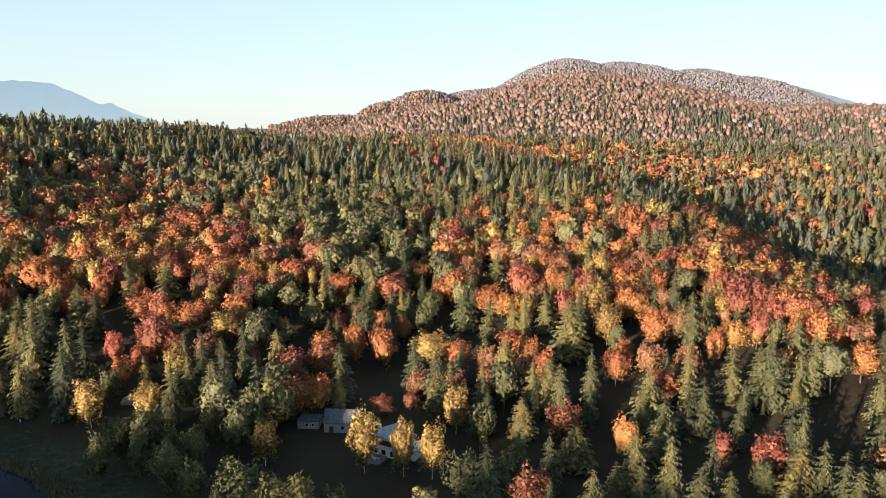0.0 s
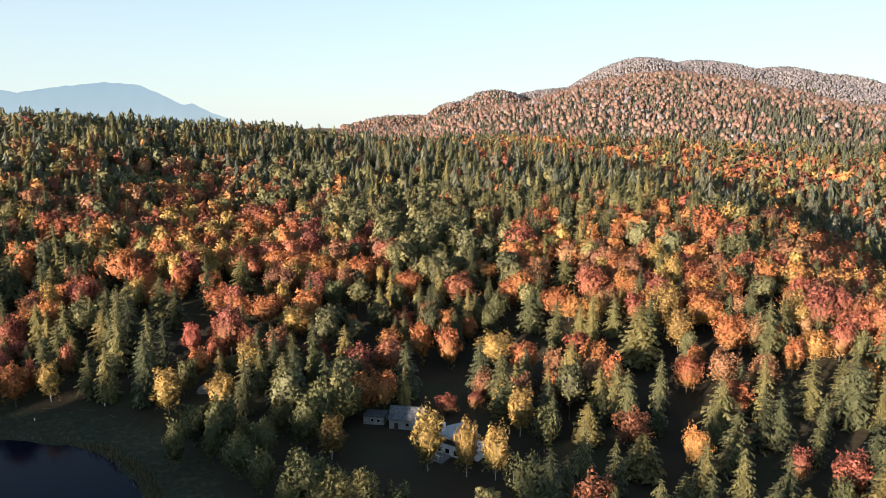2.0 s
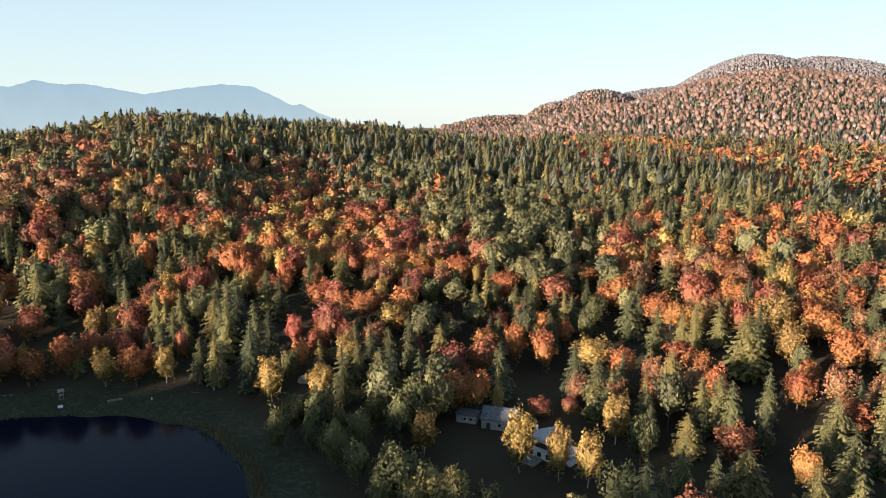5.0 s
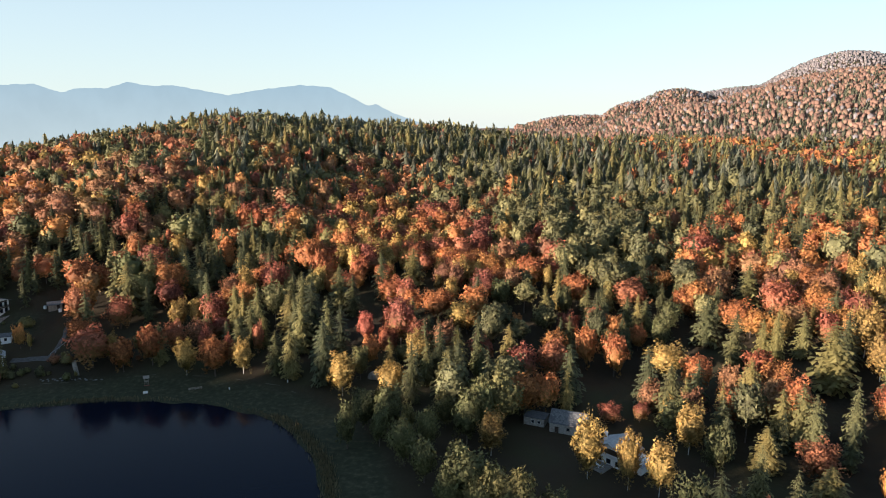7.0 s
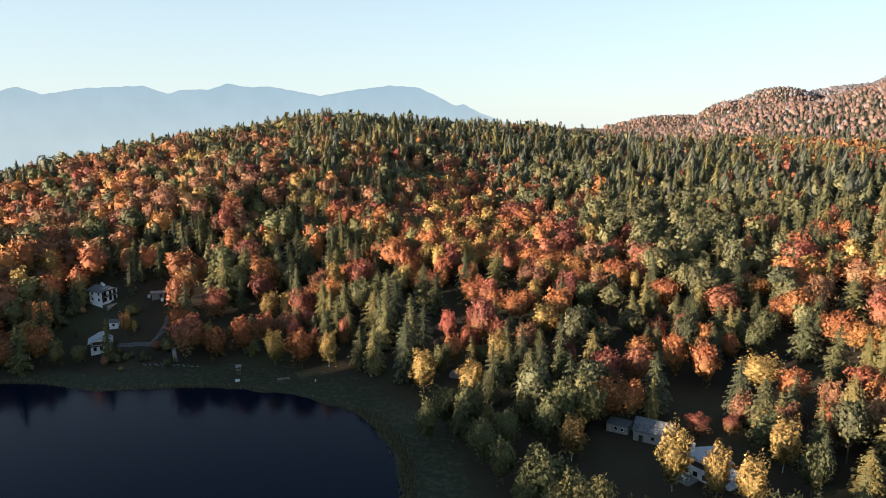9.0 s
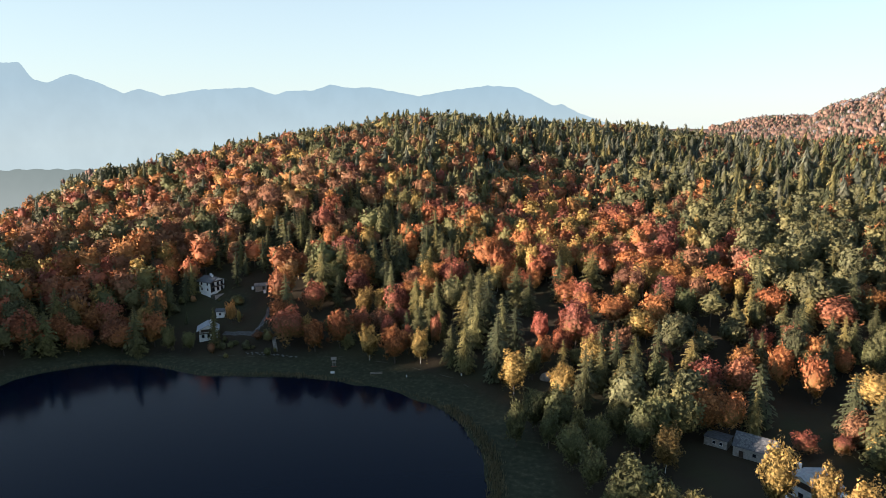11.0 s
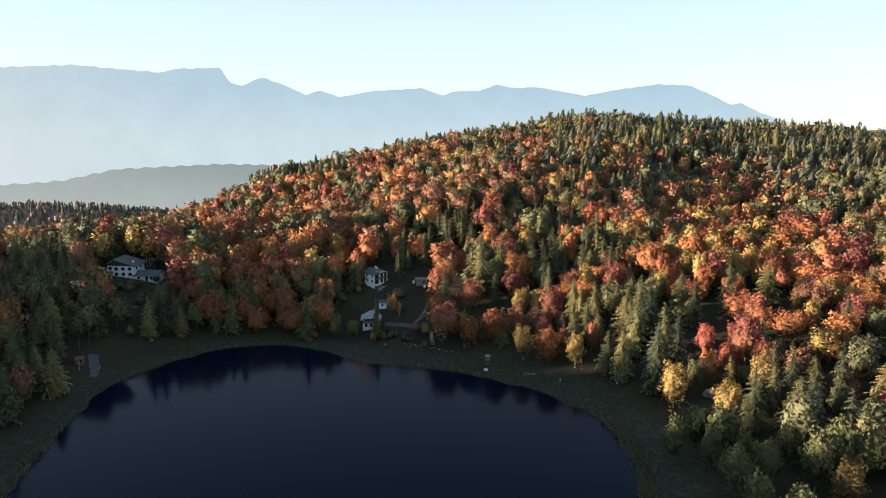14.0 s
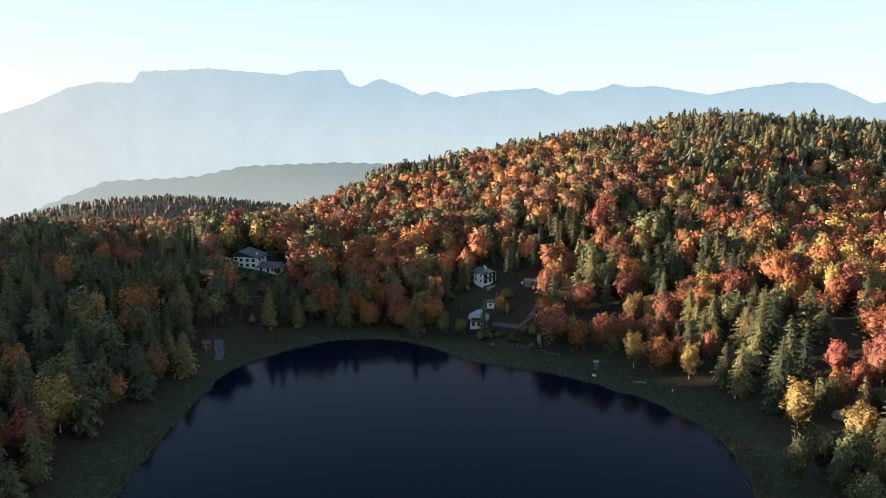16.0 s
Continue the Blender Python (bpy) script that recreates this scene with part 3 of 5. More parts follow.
def scatter(step, r0, r1, a0, a1, rng):
    """Uneven rows of places between two distances and two bearings, off the lake, the meadow and the clearings."""
    g = np.arange(-r1, r1, step)
    x, y = [q.ravel() for q in np.meshgrid(g, g)]
    r, az = np.hypot(x, y), np.degrees(np.arctan2(-x, y))
    ok = (r > r0 - step) & (r < r1 + step) & (az > a0 - 1) & (az < a1 + 1)
    x, y = x[ok] + rng.uniform(-0.42, 0.42, ok.sum()) * step, y[ok] + rng.uniform(-0.42, 0.42, ok.sum()) * step
    r, az = np.hypot(x, y), np.degrees(np.arctan2(-x, y))
    ok = (r >= r0) & (r < r1) & (az > a0) & (az < a1)
    x, y = x[ok], y[ok]
    if r0 < 600:
        ok = (shore_distance(x, y) > meadow_width(x) + 4 * np.sin(x / 13)) & (clearing(x, y) < 0.1)
        x, y = x[ok], y[ok]
    return x, y


def tree_heights(kinds, rng):
    base = np.where(np.isin(kinds, CONIFERS), 20.5, np.where(kinds == "pine", 18.0, np.where(kinds == "gold", 16.5, 16.5)))
    return base * rng.triangular(0.5, 0.92, 1.28, len(kinds))


def near_tree_shapes(rng):
    """Four trunks and crowns for each colour of tree, of height 1."""
    shapes = {}
    for kind in LEAVES:
        rows = []
        for k in range(4):
            if kind in CONIFERS:
                crown = needle_crown(rng, 21 if kind == "spruce" else 24, 9 if kind == "spruce" else 10, (0.34, 0.38, 0.42, 0.47)[k], 0.07)
                stem = trunk_shape(6, 0.8, 0.016, 0.004, 0, rng)
            elif kind == "gold":
                crown = broad_crown(rng, 26, 1700, 0.019, (0.7, 0.78, 0.84, 0.66)[k], 0.1)
                stem = trunk_shape(6, 0.75, 0.0075, 0.003, 0.02, rng, 6)
            elif kind == "pine":
                crown = broad_crown(rng, 20, 1000, 0.027, (0.75, 0.8, 0.85, 0.7)[k], 0.26)
                stem = trunk_shape(6, 0.8, 0.016, 0.006, 0.02, rng, 6)
            else:
                crown = broad_crown(rng, 26, 1500, 0.0235, (1.0, 0.88, 1.08, 0.8)[k], 0.08)
                stem = trunk_shape(6, 0.7, 0.018, 0.007, 0.015, rng, 8)
            bark = BIRCH_BARK if kind == "gold" else BARK
            v, f, n = rounded(crown, kind in CONIFERS, 0.45 if kind in CONIFERS else 0.65)
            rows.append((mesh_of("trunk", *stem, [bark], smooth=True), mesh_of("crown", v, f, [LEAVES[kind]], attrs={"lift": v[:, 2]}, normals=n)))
        shapes[kind] = rows
    return shapes


def stand(kind, x, y, h, wide, turn, k, group="trees round the lake"):
    """One tree of its own: trunk and crown under an empty at its foot."""
    trunk, crown = SHAPES[kind][k % 4]
    tree = new(f"{TREE[kind]}_tree")
    tree.empty_display_size = 1.0
    for nm, me in (("trunk", trunk), ("crown", crown)):
        new(nm, me).parent = tree
    tree.matrix_basis = pose(x, y, float(height(x, y)[0]) - 0.1, 0, 0, turn) @ Matrix.Diagonal((h * wide, h * wide, h, 1))
    size = "tall" if h > 20 else "young" if h < 11 else "full-grown"
    return tagged(tree, f"{size} {WORD[kind]} autumn {TREE[kind]} tree", "tree", group)


# Trees that stand out: x, y, height, breadth against the usual.
CHOSEN = {
    "crimson": [(-122, 245, 13, 1.09)],
    "orange": [(-109, 238, 13, 1.05), (-34, 254, 18, 0.84), (-23, 251, 18, 0.93), (-101, 272, 15, 1.41), (-124, 275, 15, 1.32), (-85, 265, 14, 1.02), (77, 272, 16, 1.16), (80, 250, 17, 1.25),
               (60, 227, 15, 1.05), (26, 252, 15, 1.13), (31, 244, 15, 0.98), (52, 183, 14, 0.73), (105, 240, 14, 1.24), (96, 233, 14, 0.93), (-253, 194, 11, 0.75), (-230, 202, 14, 1.15),
               (-202, 196, 15, 0.95), (-253, 236, 15, 1.07)],
    "gold": [(-113, 207, 17, 1.38), (-95, 209, 15, 1.25), (-22, 178, 19, 0.91), (-11, 176, 18, 0.76), (-3, 175, 17, 1.07), (-51, 183, 15, 1.22), (-99, 286, 14, 1.05), (-61, 313, 14, 0.68),
             (-88, 264, 15, 1.9), (-5, 254, 14, 1.9), (4, 200, 17, 1.19), (-249, 195, 7, 0.6), (-197, 233, 13, 0.98), (-204, 233, 12, 0.77), (-178, 203, 15, 0.99), (-233, 251, 9, 0.68), (-158, 211, 15, 1.18)],
    "spruce": [(-87, 209, 24, 0.99), (-155, 251, 24, 1.22), (-147, 245, 25, 1.22), (-130, 224, 20, 1.31), (-125, 229, 25, 1.19), (-132, 282, 24, 1.21), (-145, 266, 22, 1.3), (-137, 263, 20, 1.4),
               (26, 320, 20, 1.5), (19, 269, 22, 1.17), (42, 274, 19, 1.13), (9, 283, 21, 1.39), (46, 203, 15, 1.25), (62, 181, 22, 1.25), (56, 157, 22, 1.12), (60, 148, 18, 1.5),
               (92, 170, 22, 1.18), (94, 168, 24, 0.86), (92, 145, 22, 1.14), (93, 141, 20, 1.16), (91, 152, 21, 1.07), (84, 183, 18, 1.0), (90, 194, 16, 0.95)],
    "spruce ": [(28, 168, 18, 0.96), (48, 153, 18, 1.0), (-219, 229, 17, 1.11), (-271, 183, 7, 0.72), (-144, 231, 24, 1.07), (-123, 212, 26, 0.93), (-136, 238, 23, 1.1), (-150, 236, 22, 1.1)],
    "olive": [(-258, 165, 12, 0.85), (-251, 170, 10, 0.8), (-68, 226, 16, 0.77), (-56, 193, 18, 0.68), (-73, 169, 16, 0.8), (-64, 162, 14, 0.88), (-94, 174, 16, 0.76), (-78, 292, 15, 1.17), (-6, 292, 15, 0.99), (-8, 276, 15, 0.95),
              (11, 190, 16, 0.73), (80, 158, 12, 0.92), (120, 237, 14, 0.63), (-112, 219, 14, 0.85), (-85, 178, 14, 0.8), (-79, 186, 12, 0.8), (-70, 180, 15, 0.7)],
    "red": [(-54, 233, 15, 1.31), (-44, 241, 16, 1.25), (-20, 213, 7, 1.64), (-11, 217, 7, 1.43), (-45, 280, 10, 1.46), (-23, 308, 15, 1.64), (37, 195, 12, 1.4), (85, 167, 14, 1.13),
            (77, 177, 10, 0.9), (115, 242, 14, 0.98), (-225, 219, 15, 1.05), (-216, 240, 14, 1.24), (-192, 214, 13, 1.12), (-179, 216, 13, 0.71), (-160, 224, 15, 0.6), (-167, 214, 13, 0.61)],
    "larch": [(-154, 239, 22, 1.34), (-123, 299, 20, 1.65), (48, 250, 26, 1.9), (24, 197, 14, 1.9), (37, 179, 14, 1.9), (86, 153, 20, 1.36), (-243, 177, 19, 0.8), (-138, 213, 22, 0.9)],
    "pine": [(-67, 292, 16, 1.42), (-54, 274, 15, 1.42), (-62, 261, 14, 1.29), (106, 292, 15, 1.56)],
    "brown": [(72, 230, 15, 1.07), (16, 237, 15, 0.95), (84, 226, 13, 1.1)],
}
HOUSES = [(-282.7, 206.3), (-254, 182), (-262, 195), (-262, 219), (-364.5, 110), (-360, 122.5), (-31.5, 204.5), (-42.5, 206), (-15.5, 190.5), (-245, 192)]
OWN = np.array([(x, y, h * w) for rows in CHOSEN.values() for x, y, h, w in rows], float)

build_ground()
RNG = np.random.default_rng(7)
SHAPES = near_tree_shapes(RNG)
count = {}
for kind, rows in CHOSEN.items():
    kind = kind.strip()
    for x, y, h, w in rows:
        stand(kind, x, y, h, w, RNG.uniform(0, 360), int(RNG.integers(4)))
        count[TREE[kind]] = count.get(TREE[kind], 0) + 1
x, y = scatter(7.5, 150, 340, -37, 95, RNG)
kinds = species(x, y, RNG)
tall = tree_heights(kinds, RNG)
# room round the trees that stand out, most of all on their open side
gap = np.min([np.min(np.hypot(x[:, None] - OWN[:, 0] * k, y[:, None] - OWN[:, 1] * k) - 0.26 * OWN[:, 2], axis=1) for k in (1.0, 0.965)], axis=0)
az, r = np.degrees(np.arctan2(-x, y)), np.hypot(x, y)
dim = (az > -3) & (az < 26) & (r < 212)
thin = np.where(dim, np.where(az > 11, 0.8, 0.4), np.where((az > 41) & (az < 58) & (r < 330), 0.62, np.where((az < -3) & (r < 225), 0.62, 0.9)))
hollow = (az < -20) & (az > -33) & (r > 188) & (r < 262)
ok = (gap > 3.0) & (RNG.uniform(0, 1, len(x)) < np.where(hollow, 0.45, 1.0)) & (RNG.uniform(0, 1, len(x)) < thin)
kinds = np.where(dim & np.isin(kinds, ("red", "orange", "brown", "spruce")), "olive", kinds)
tall = np.where(dim, tall * np.where(az > 11, 0.9, 0.75), tall)
x, y, kinds, tall = [q[ok] for q in (x, y, kinds, tall)]
single = np.zeros(len(x), bool)
for i in np.argsort(np.hypot(x, y)):
    t = TREE[kinds[i]]
    count[t] = count.get(t, 0) + 1
    single[i] = count[t] <= 290
for i in np.where(single)[0]:
    stand(kinds[i], float(x[i]), float(y[i]), float(tall[i]), RNG.uniform(0.9, 1.3), RNG.uniform(0, 360), int(RNG.integers(4)))
# bushes on the banks and in the clearings
BUSHY = [(-300, 200, 22), (-270, 205, 14), (-250, 190, 10), (-240, 178, 8), (-335, 118, 16), (-310, 100, 14), (-350, 98, 14), (-225, 192, 10), (-205, 205, 9)]
SHRUBS = {}
for kind in ("olive", "brown", "pine"):
    SHRUBS[kind] = []
    for k in range(2):
        v, f, n = rounded(broad_crown(RNG, 12, 400, 0.05, 1.2, -0.05), False, 0.6)
        SHRUBS[kind].append(mesh_of("crown", v, f, [LEAVES[kind]], attrs={"lift": v[:, 2]}, normals=n))
for cx, cy, rad in BUSHY:
    for k in range(13):
        bx, by = cx + RNG.uniform(-rad, rad), cy + RNG.uniform(-rad, rad)
        if shore_distance(bx, by)[0] < 9 or np.min(np.hypot(OWN[:, 0] - bx, OWN[:, 1] - by)) < 2.5 or min(np.hypot(hx - bx, hy - by) for hx, hy in HOUSES) < 9:
            continue
        kind = ("olive", "pine", "olive", "brown", "pine")[k % 5]
        bush = new("bush")
        new("crown", SHRUBS[kind][k % 2]).parent = bush
        h, w = RNG.uniform(1.5, 4.8), RNG.uniform(0.9, 1.7)
        bush.matrix_basis = pose(bx, by, float(height(bx, by)[0]) - 0.1, 0, 0, RNG.uniform(0, 360)) @ Matrix.Diagonal((h * w, h * w, h, 1))
        tagged(bush, f"low {WORD[kind]} bush on the lake bank", "bush", "bushes on the banks")
LABEL = {k: f"{WORD[k]} {TREE[k]} trees filling the wooded hillside" for k in LEAVES}
rest = ~single
if rest.any():
    forest(x[rest], y[rest], kinds[rest], tall[rest], RNG, 2, "lakeside_wood", LABEL)


def wood(step, r0, r1, a0, a1, detail, name, grown=1.0, facing=False):
    """A stretch of wood between two distances and bearings, as far as the crest of the hill; facing: slopes that fall away are left out."""
    x, y = scatter(step, r0, r1, a0, a1, RNG)
    az, r = np.degrees(np.arctan2(-x, y)), np.hypot(x, y)
    ok = r < np.interp(az, (12, 15, 24, 36, 46, 56, 65, 74, 96), (9999, 1010, 960, 860, 800, 720, 640, 570, 540)) if r0 < 1000 else np.ones(len(x), bool)
    if facing:
        k = 1 + 40 / r
        ok &= height(x * k, y * k) > height(x, y) - 5
    x, y, az, r = x[ok], y[ok], az[ok], r[ok]
    kinds = species(x, y, RNG)
    # the valley's haze is put into these trees' colours
    if name == "valley_wood":
        kinds = np.where(RNG.uniform(0, 1, len(x)) < 0.88, "fir", "russet")
    tall = tree_heights(kinds, RNG) * grown
    if name == "hillside_wood":
        tall = tall * np.where(az > 79, 0.85, np.where((az > 57) & (az < 76) & ~np.isin(kinds, CONIFERS), 1.25, 1.0))
    tall = np.where(np.isin(kinds, CONIFERS), tall * np.where((kinds == "fir") & (r > 1100), 0.75, np.where((az > 40) & (r < 700), 0.85, 1.0)), tall)
    tall = np.where((r > 560) & (r < 1100) & np.isin(kinds, CONIFERS) & (RNG.uniform(0, 1, len(x)) < 0.18), tall * 1.22, tall)
    east = (az < 12) & (r > 400) & (r < 760)
    tall = np.where(east & np.isin(kinds, CONIFERS), tall * 1.15, tall)
    ok = (r < 445) | (r > 1150) | ~np.isin(kinds, CONIFERS) | (RNG.uniform(0, 1, len(x)) < np.where(east, 0.6, 0.72))
    x, y, kinds, tall = x[ok], y[ok], kinds[ok], tall[ok]
    forest(x, y, kinds, tall, RNG, detail, name, LABEL)


wood(7.5, 340, 445, -37, 95, 2, "hillside_wood")
wood(7.6, 445, 700, -37, 95, 1.5, "crest_wood", 0.95)
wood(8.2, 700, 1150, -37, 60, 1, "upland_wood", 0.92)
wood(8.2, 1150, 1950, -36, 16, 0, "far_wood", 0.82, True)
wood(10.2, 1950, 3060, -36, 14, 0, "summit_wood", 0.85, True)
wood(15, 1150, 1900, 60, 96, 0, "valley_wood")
# the wood behind and on the ridge to the south-west
x, y = scatter(12.5, 60, 1050, 95, 178, RNG)
kinds = species(x, y, RNG)
forest(x, y, kinds, tree_heights(kinds, RNG), RNG, 0, "ridge_wood", LABEL)


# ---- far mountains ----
def painted_haze(name, low, high, bright, z0, z1):
    """Distance with evening haze painted in as glow: paler at its foot and towards the sun."""
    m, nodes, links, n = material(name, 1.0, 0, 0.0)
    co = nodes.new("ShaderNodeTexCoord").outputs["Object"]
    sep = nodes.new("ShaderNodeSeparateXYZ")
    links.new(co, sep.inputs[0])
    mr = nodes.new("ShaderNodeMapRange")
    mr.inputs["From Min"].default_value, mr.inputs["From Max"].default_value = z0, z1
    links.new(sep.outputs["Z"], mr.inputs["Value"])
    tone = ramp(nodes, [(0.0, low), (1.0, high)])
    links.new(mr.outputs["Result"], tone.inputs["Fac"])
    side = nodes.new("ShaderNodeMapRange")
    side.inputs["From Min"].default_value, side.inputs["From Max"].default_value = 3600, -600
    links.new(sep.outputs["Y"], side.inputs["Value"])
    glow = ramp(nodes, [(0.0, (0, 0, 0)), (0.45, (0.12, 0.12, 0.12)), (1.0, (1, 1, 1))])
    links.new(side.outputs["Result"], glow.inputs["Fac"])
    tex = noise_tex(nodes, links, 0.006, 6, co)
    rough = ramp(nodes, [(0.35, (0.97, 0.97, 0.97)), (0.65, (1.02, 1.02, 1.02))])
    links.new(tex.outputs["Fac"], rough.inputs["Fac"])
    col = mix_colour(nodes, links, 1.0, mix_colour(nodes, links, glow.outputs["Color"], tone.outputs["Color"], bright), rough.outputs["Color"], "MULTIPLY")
    # the haze colour is emitted, so the land's own lighting plays no part
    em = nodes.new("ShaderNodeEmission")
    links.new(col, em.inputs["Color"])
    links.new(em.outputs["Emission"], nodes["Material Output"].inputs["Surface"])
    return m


def massif(name, peaks, dist, deep, floor, mat, label, a0, a1, rugged):
    """A mountain chain: a strip of land whose crest runs over the summits and passes (bearing, height over the lake)."""
    cols, rows = 900, 9
    a = np.linspace(a0, a1, cols)
    p = np.array(sorted(peaks))
    crest = np.interp(a, p[:, 0], p[:, 1])
    soft = np.hanning(7)
    crest = np.convolve(np.pad(crest, 3, "edge"), soft / soft.sum(), "valid")
    crest = crest + rugged * (np.sin(a * 7.3) + 0.6 * np.sin(a * 17.9 + 1) + 0.3 * np.sin(a * 31 + 2))
    vs = []
    for k in range(rows):
        t = k / (rows - 1)
        up = math.sin(math.pi * min(1.0, t / 0.62) / 2) if t < 0.62 else math.cos(math.pi * (t - 0.62) / 0.76)
        r = dist + deep * (t - 0.62) + deep * 0.06 * np.sin(a * 5.1 + 3 * t) * (1 - abs(t - 0.62))
        vs.append(np.c_[-r * np.sin(np.radians(a)), r * np.cos(np.radians(a)), floor - 60 + (crest - floor + 60) * up])
    i, j = np.meshgrid(np.arange(rows - 1), np.arange(cols - 1), indexing="ij")
    q = np.stack([i * cols + j, i * cols + j + 1, (i + 1) * cols + j + 1, (i + 1) * cols + j], -1).reshape(-1, 4)
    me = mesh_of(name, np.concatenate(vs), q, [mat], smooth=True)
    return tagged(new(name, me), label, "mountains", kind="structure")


def rise(el, dist):
    return 100 + dist * math.tan(radians(el))


FAR = 4550
PEAKS = [(106, -1.5), (92, -0.6), (87.6, 1.0), (85.4, 2.1), (83.5, 2.55), (81.1, 2.52), (80.6, 3.35), (75.7, 3.7), (69.8, 3.3), (68.9, 3.6), (65.6, 3.75), (64.9, 2.6), (64, 2.42), (62.6, 3.1),
         (60.8, 2.5), (59.2, 1.75), (58.1, 2.12), (56.5, 1.6), (54, 2.08), (49.9, 2.33), (48.3, 1.75), (47.2, 2.08), (45.2, 2.12), (43.9, 2.6), (42.4, 2.32), (40.7, 2.4), (36.8, 1.7),
         (34.3, 2.15), (31.3, 2.53), (29, 2.4), (27.2, 1.6), (26, 0.93), (25.3, 1.08), (23.9, 0.35), (20, -1.0)]
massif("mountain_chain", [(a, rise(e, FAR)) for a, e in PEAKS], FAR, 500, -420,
       painted_haze("painted blue haze of far mountains", (0.150, 0.186, 0.202), (0.110, 0.155, 0.188), (0.178, 0.184, 0.184), -50, 300), "pale blue hazy mountain chain on the horizon", 20, 105, 1.0)
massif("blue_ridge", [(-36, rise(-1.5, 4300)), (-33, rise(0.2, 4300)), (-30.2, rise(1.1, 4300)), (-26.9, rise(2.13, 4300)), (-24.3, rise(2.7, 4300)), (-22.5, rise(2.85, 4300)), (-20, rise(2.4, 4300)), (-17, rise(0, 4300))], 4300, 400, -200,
       painted_haze("painted blue haze of the eastern ridge", (0.17, 0.19, 0.20), (0.085, 0.105, 0.125), (0.1, 0.12, 0.14), 60, 320), "blue-grey hazy ridge behind the wooded summit", -37, -16, 1.0)
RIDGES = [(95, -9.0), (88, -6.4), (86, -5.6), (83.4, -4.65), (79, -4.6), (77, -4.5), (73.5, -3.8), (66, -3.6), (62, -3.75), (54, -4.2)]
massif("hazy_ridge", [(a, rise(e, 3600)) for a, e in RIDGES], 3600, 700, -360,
       painted_haze("painted grey haze of wooded ridge", (0.100, 0.116, 0.116), (0.062, 0.078, 0.079), (0.13, 0.138, 0.135), -330, -130), "grey-green hazy wooded ridge beyond the valley", 54, 92, 0.5)


# ---- houses and things by the lake ----
WHITEWASH = plain("white render", (0.62, 0.63, 0.63), (0.78, 0.78, 0.76), 0.7, 0.9, 0.15)
SLATE = plain("grey roof tiles", (0.065, 0.068, 0.074), (0.115, 0.118, 0.125), 1.6, 0.75, 0.5)
PALE_ROOF = plain("pale weathered roof sheets", (0.26, 0.28, 0.30), (0.40, 0.41, 0.42), 1.1, 0.6, 0.3)
TIMBER = plain("dark stained timber", (0.035, 0.024, 0.018), (0.075, 0.05, 0.034), 3.0, 0.8, 0.3)
OLD_WOOD = plain("grey weathered wood", (0.16, 0.14, 0.12), (0.28, 0.25, 0.21), 3.0, 0.85, 0.3)
STONE = plain("field stone", (0.20, 0.185, 0.165), (0.40, 0.37, 0.33), 1.2, 0.9, 0.5)
GRAVEL = plain("pale gravel", (0.16, 0.155, 0.15), (0.27, 0.26, 0.25), 1.5, 0.95, 0.5)
EARTH = plain("trodden earth", (0.045, 0.042, 0.028), (0.085, 0.078, 0.055), 0.8, 0.95, 0.4)
DRIVE = plain("dark gravel", (0.062, 0.060, 0.057), (0.112, 0.109, 0.105), 0.9, 0.95, 0.5)
GLASS = material("dark window glass", 0.2, 0, 0.3)[0]
GLASS.node_tree.nodes["Principled BSDF"].inputs["Base Color"].default_value = (0.012, 0.015, 0.02, 1)
METAL = plain("galvanised metal", (0.30, 0.31, 0.32), (0.45, 0.46, 0.47), 4.0, 0.35, 0.1, 0.9)
CAR_PAINT = plain("white car paint", (0.70, 0.71, 0.72), (0.76, 0.77, 0.78), 0.5, 0.25, 0.0)
RUBBER = plain("black rubber", (0.015, 0.015, 0.015), (0.03, 0.03, 0.03), 5.0, 0.8, 0.2)
REDDISH = plain("faded red boards", (0.20, 0.05, 0.035), (0.30, 0.09, 0.06), 3.0, 0.8, 0.3)


def thing(name, x, y, turn, label, category, group="", z=None):
    ob = new(name)
    ob.empty_display_size = 1.0
    ob.matrix_basis = pose(x, y, float(height(x, y)[0]) if z is None else z, 0, 0, turn)
    return tagged(ob, label, category, group)


def gable_body(w, d, eaves, ridge, along="x", foot=-1.5):
    """A house's walls: a box with gables. Ridge along x or y."""
    bm = bmesh.new()
    a, b = (w / 2, d / 2)
    base = [bm.verts.new(p) for p in ((-a, -b, foot), (a, -b, foot), (a, b, foot), (-a, b, foot))]
    top = [bm.verts.new(p) for p in ((-a, -b, eaves), (a, -b, eaves), (a, b, eaves), (-a, b, eaves))]
    bm.faces.new(base[::-1])
    if along == "x":
        r0, r1 = bm.verts.new((-a, 0, ridge)), bm.verts.new((a, 0, ridge))
        faces = [(base[0], base[1], top[1], top[0]), (base[2], base[3], top[3], top[2]), (base[1], base[2], top[2], r1, top[1]), (base[3], base[0], top[0], r0, top[3]),
                 (top[0], top[1], r1, r0), (top[2], top[3], r0, r1)]
    else:
        r0, r1 = bm.verts.new((0, -b, ridge)), bm.verts.new((0, b, ridge))
        faces = [(base[1], base[2], top[2], top[1]), (base[3], base[0], top[0], top[3]), (base[0], base[1], top[1], r0, top[0]), (base[2], base[3], top[3], r1, top[2]),
                 (top[1], top[2], r1, r0), (top[3], top[0], r0, r1)]
    for f in faces:
        bm.faces.new(f)
    bmesh.ops.recalc_face_normals(bm, faces=bm.faces)
    return bm


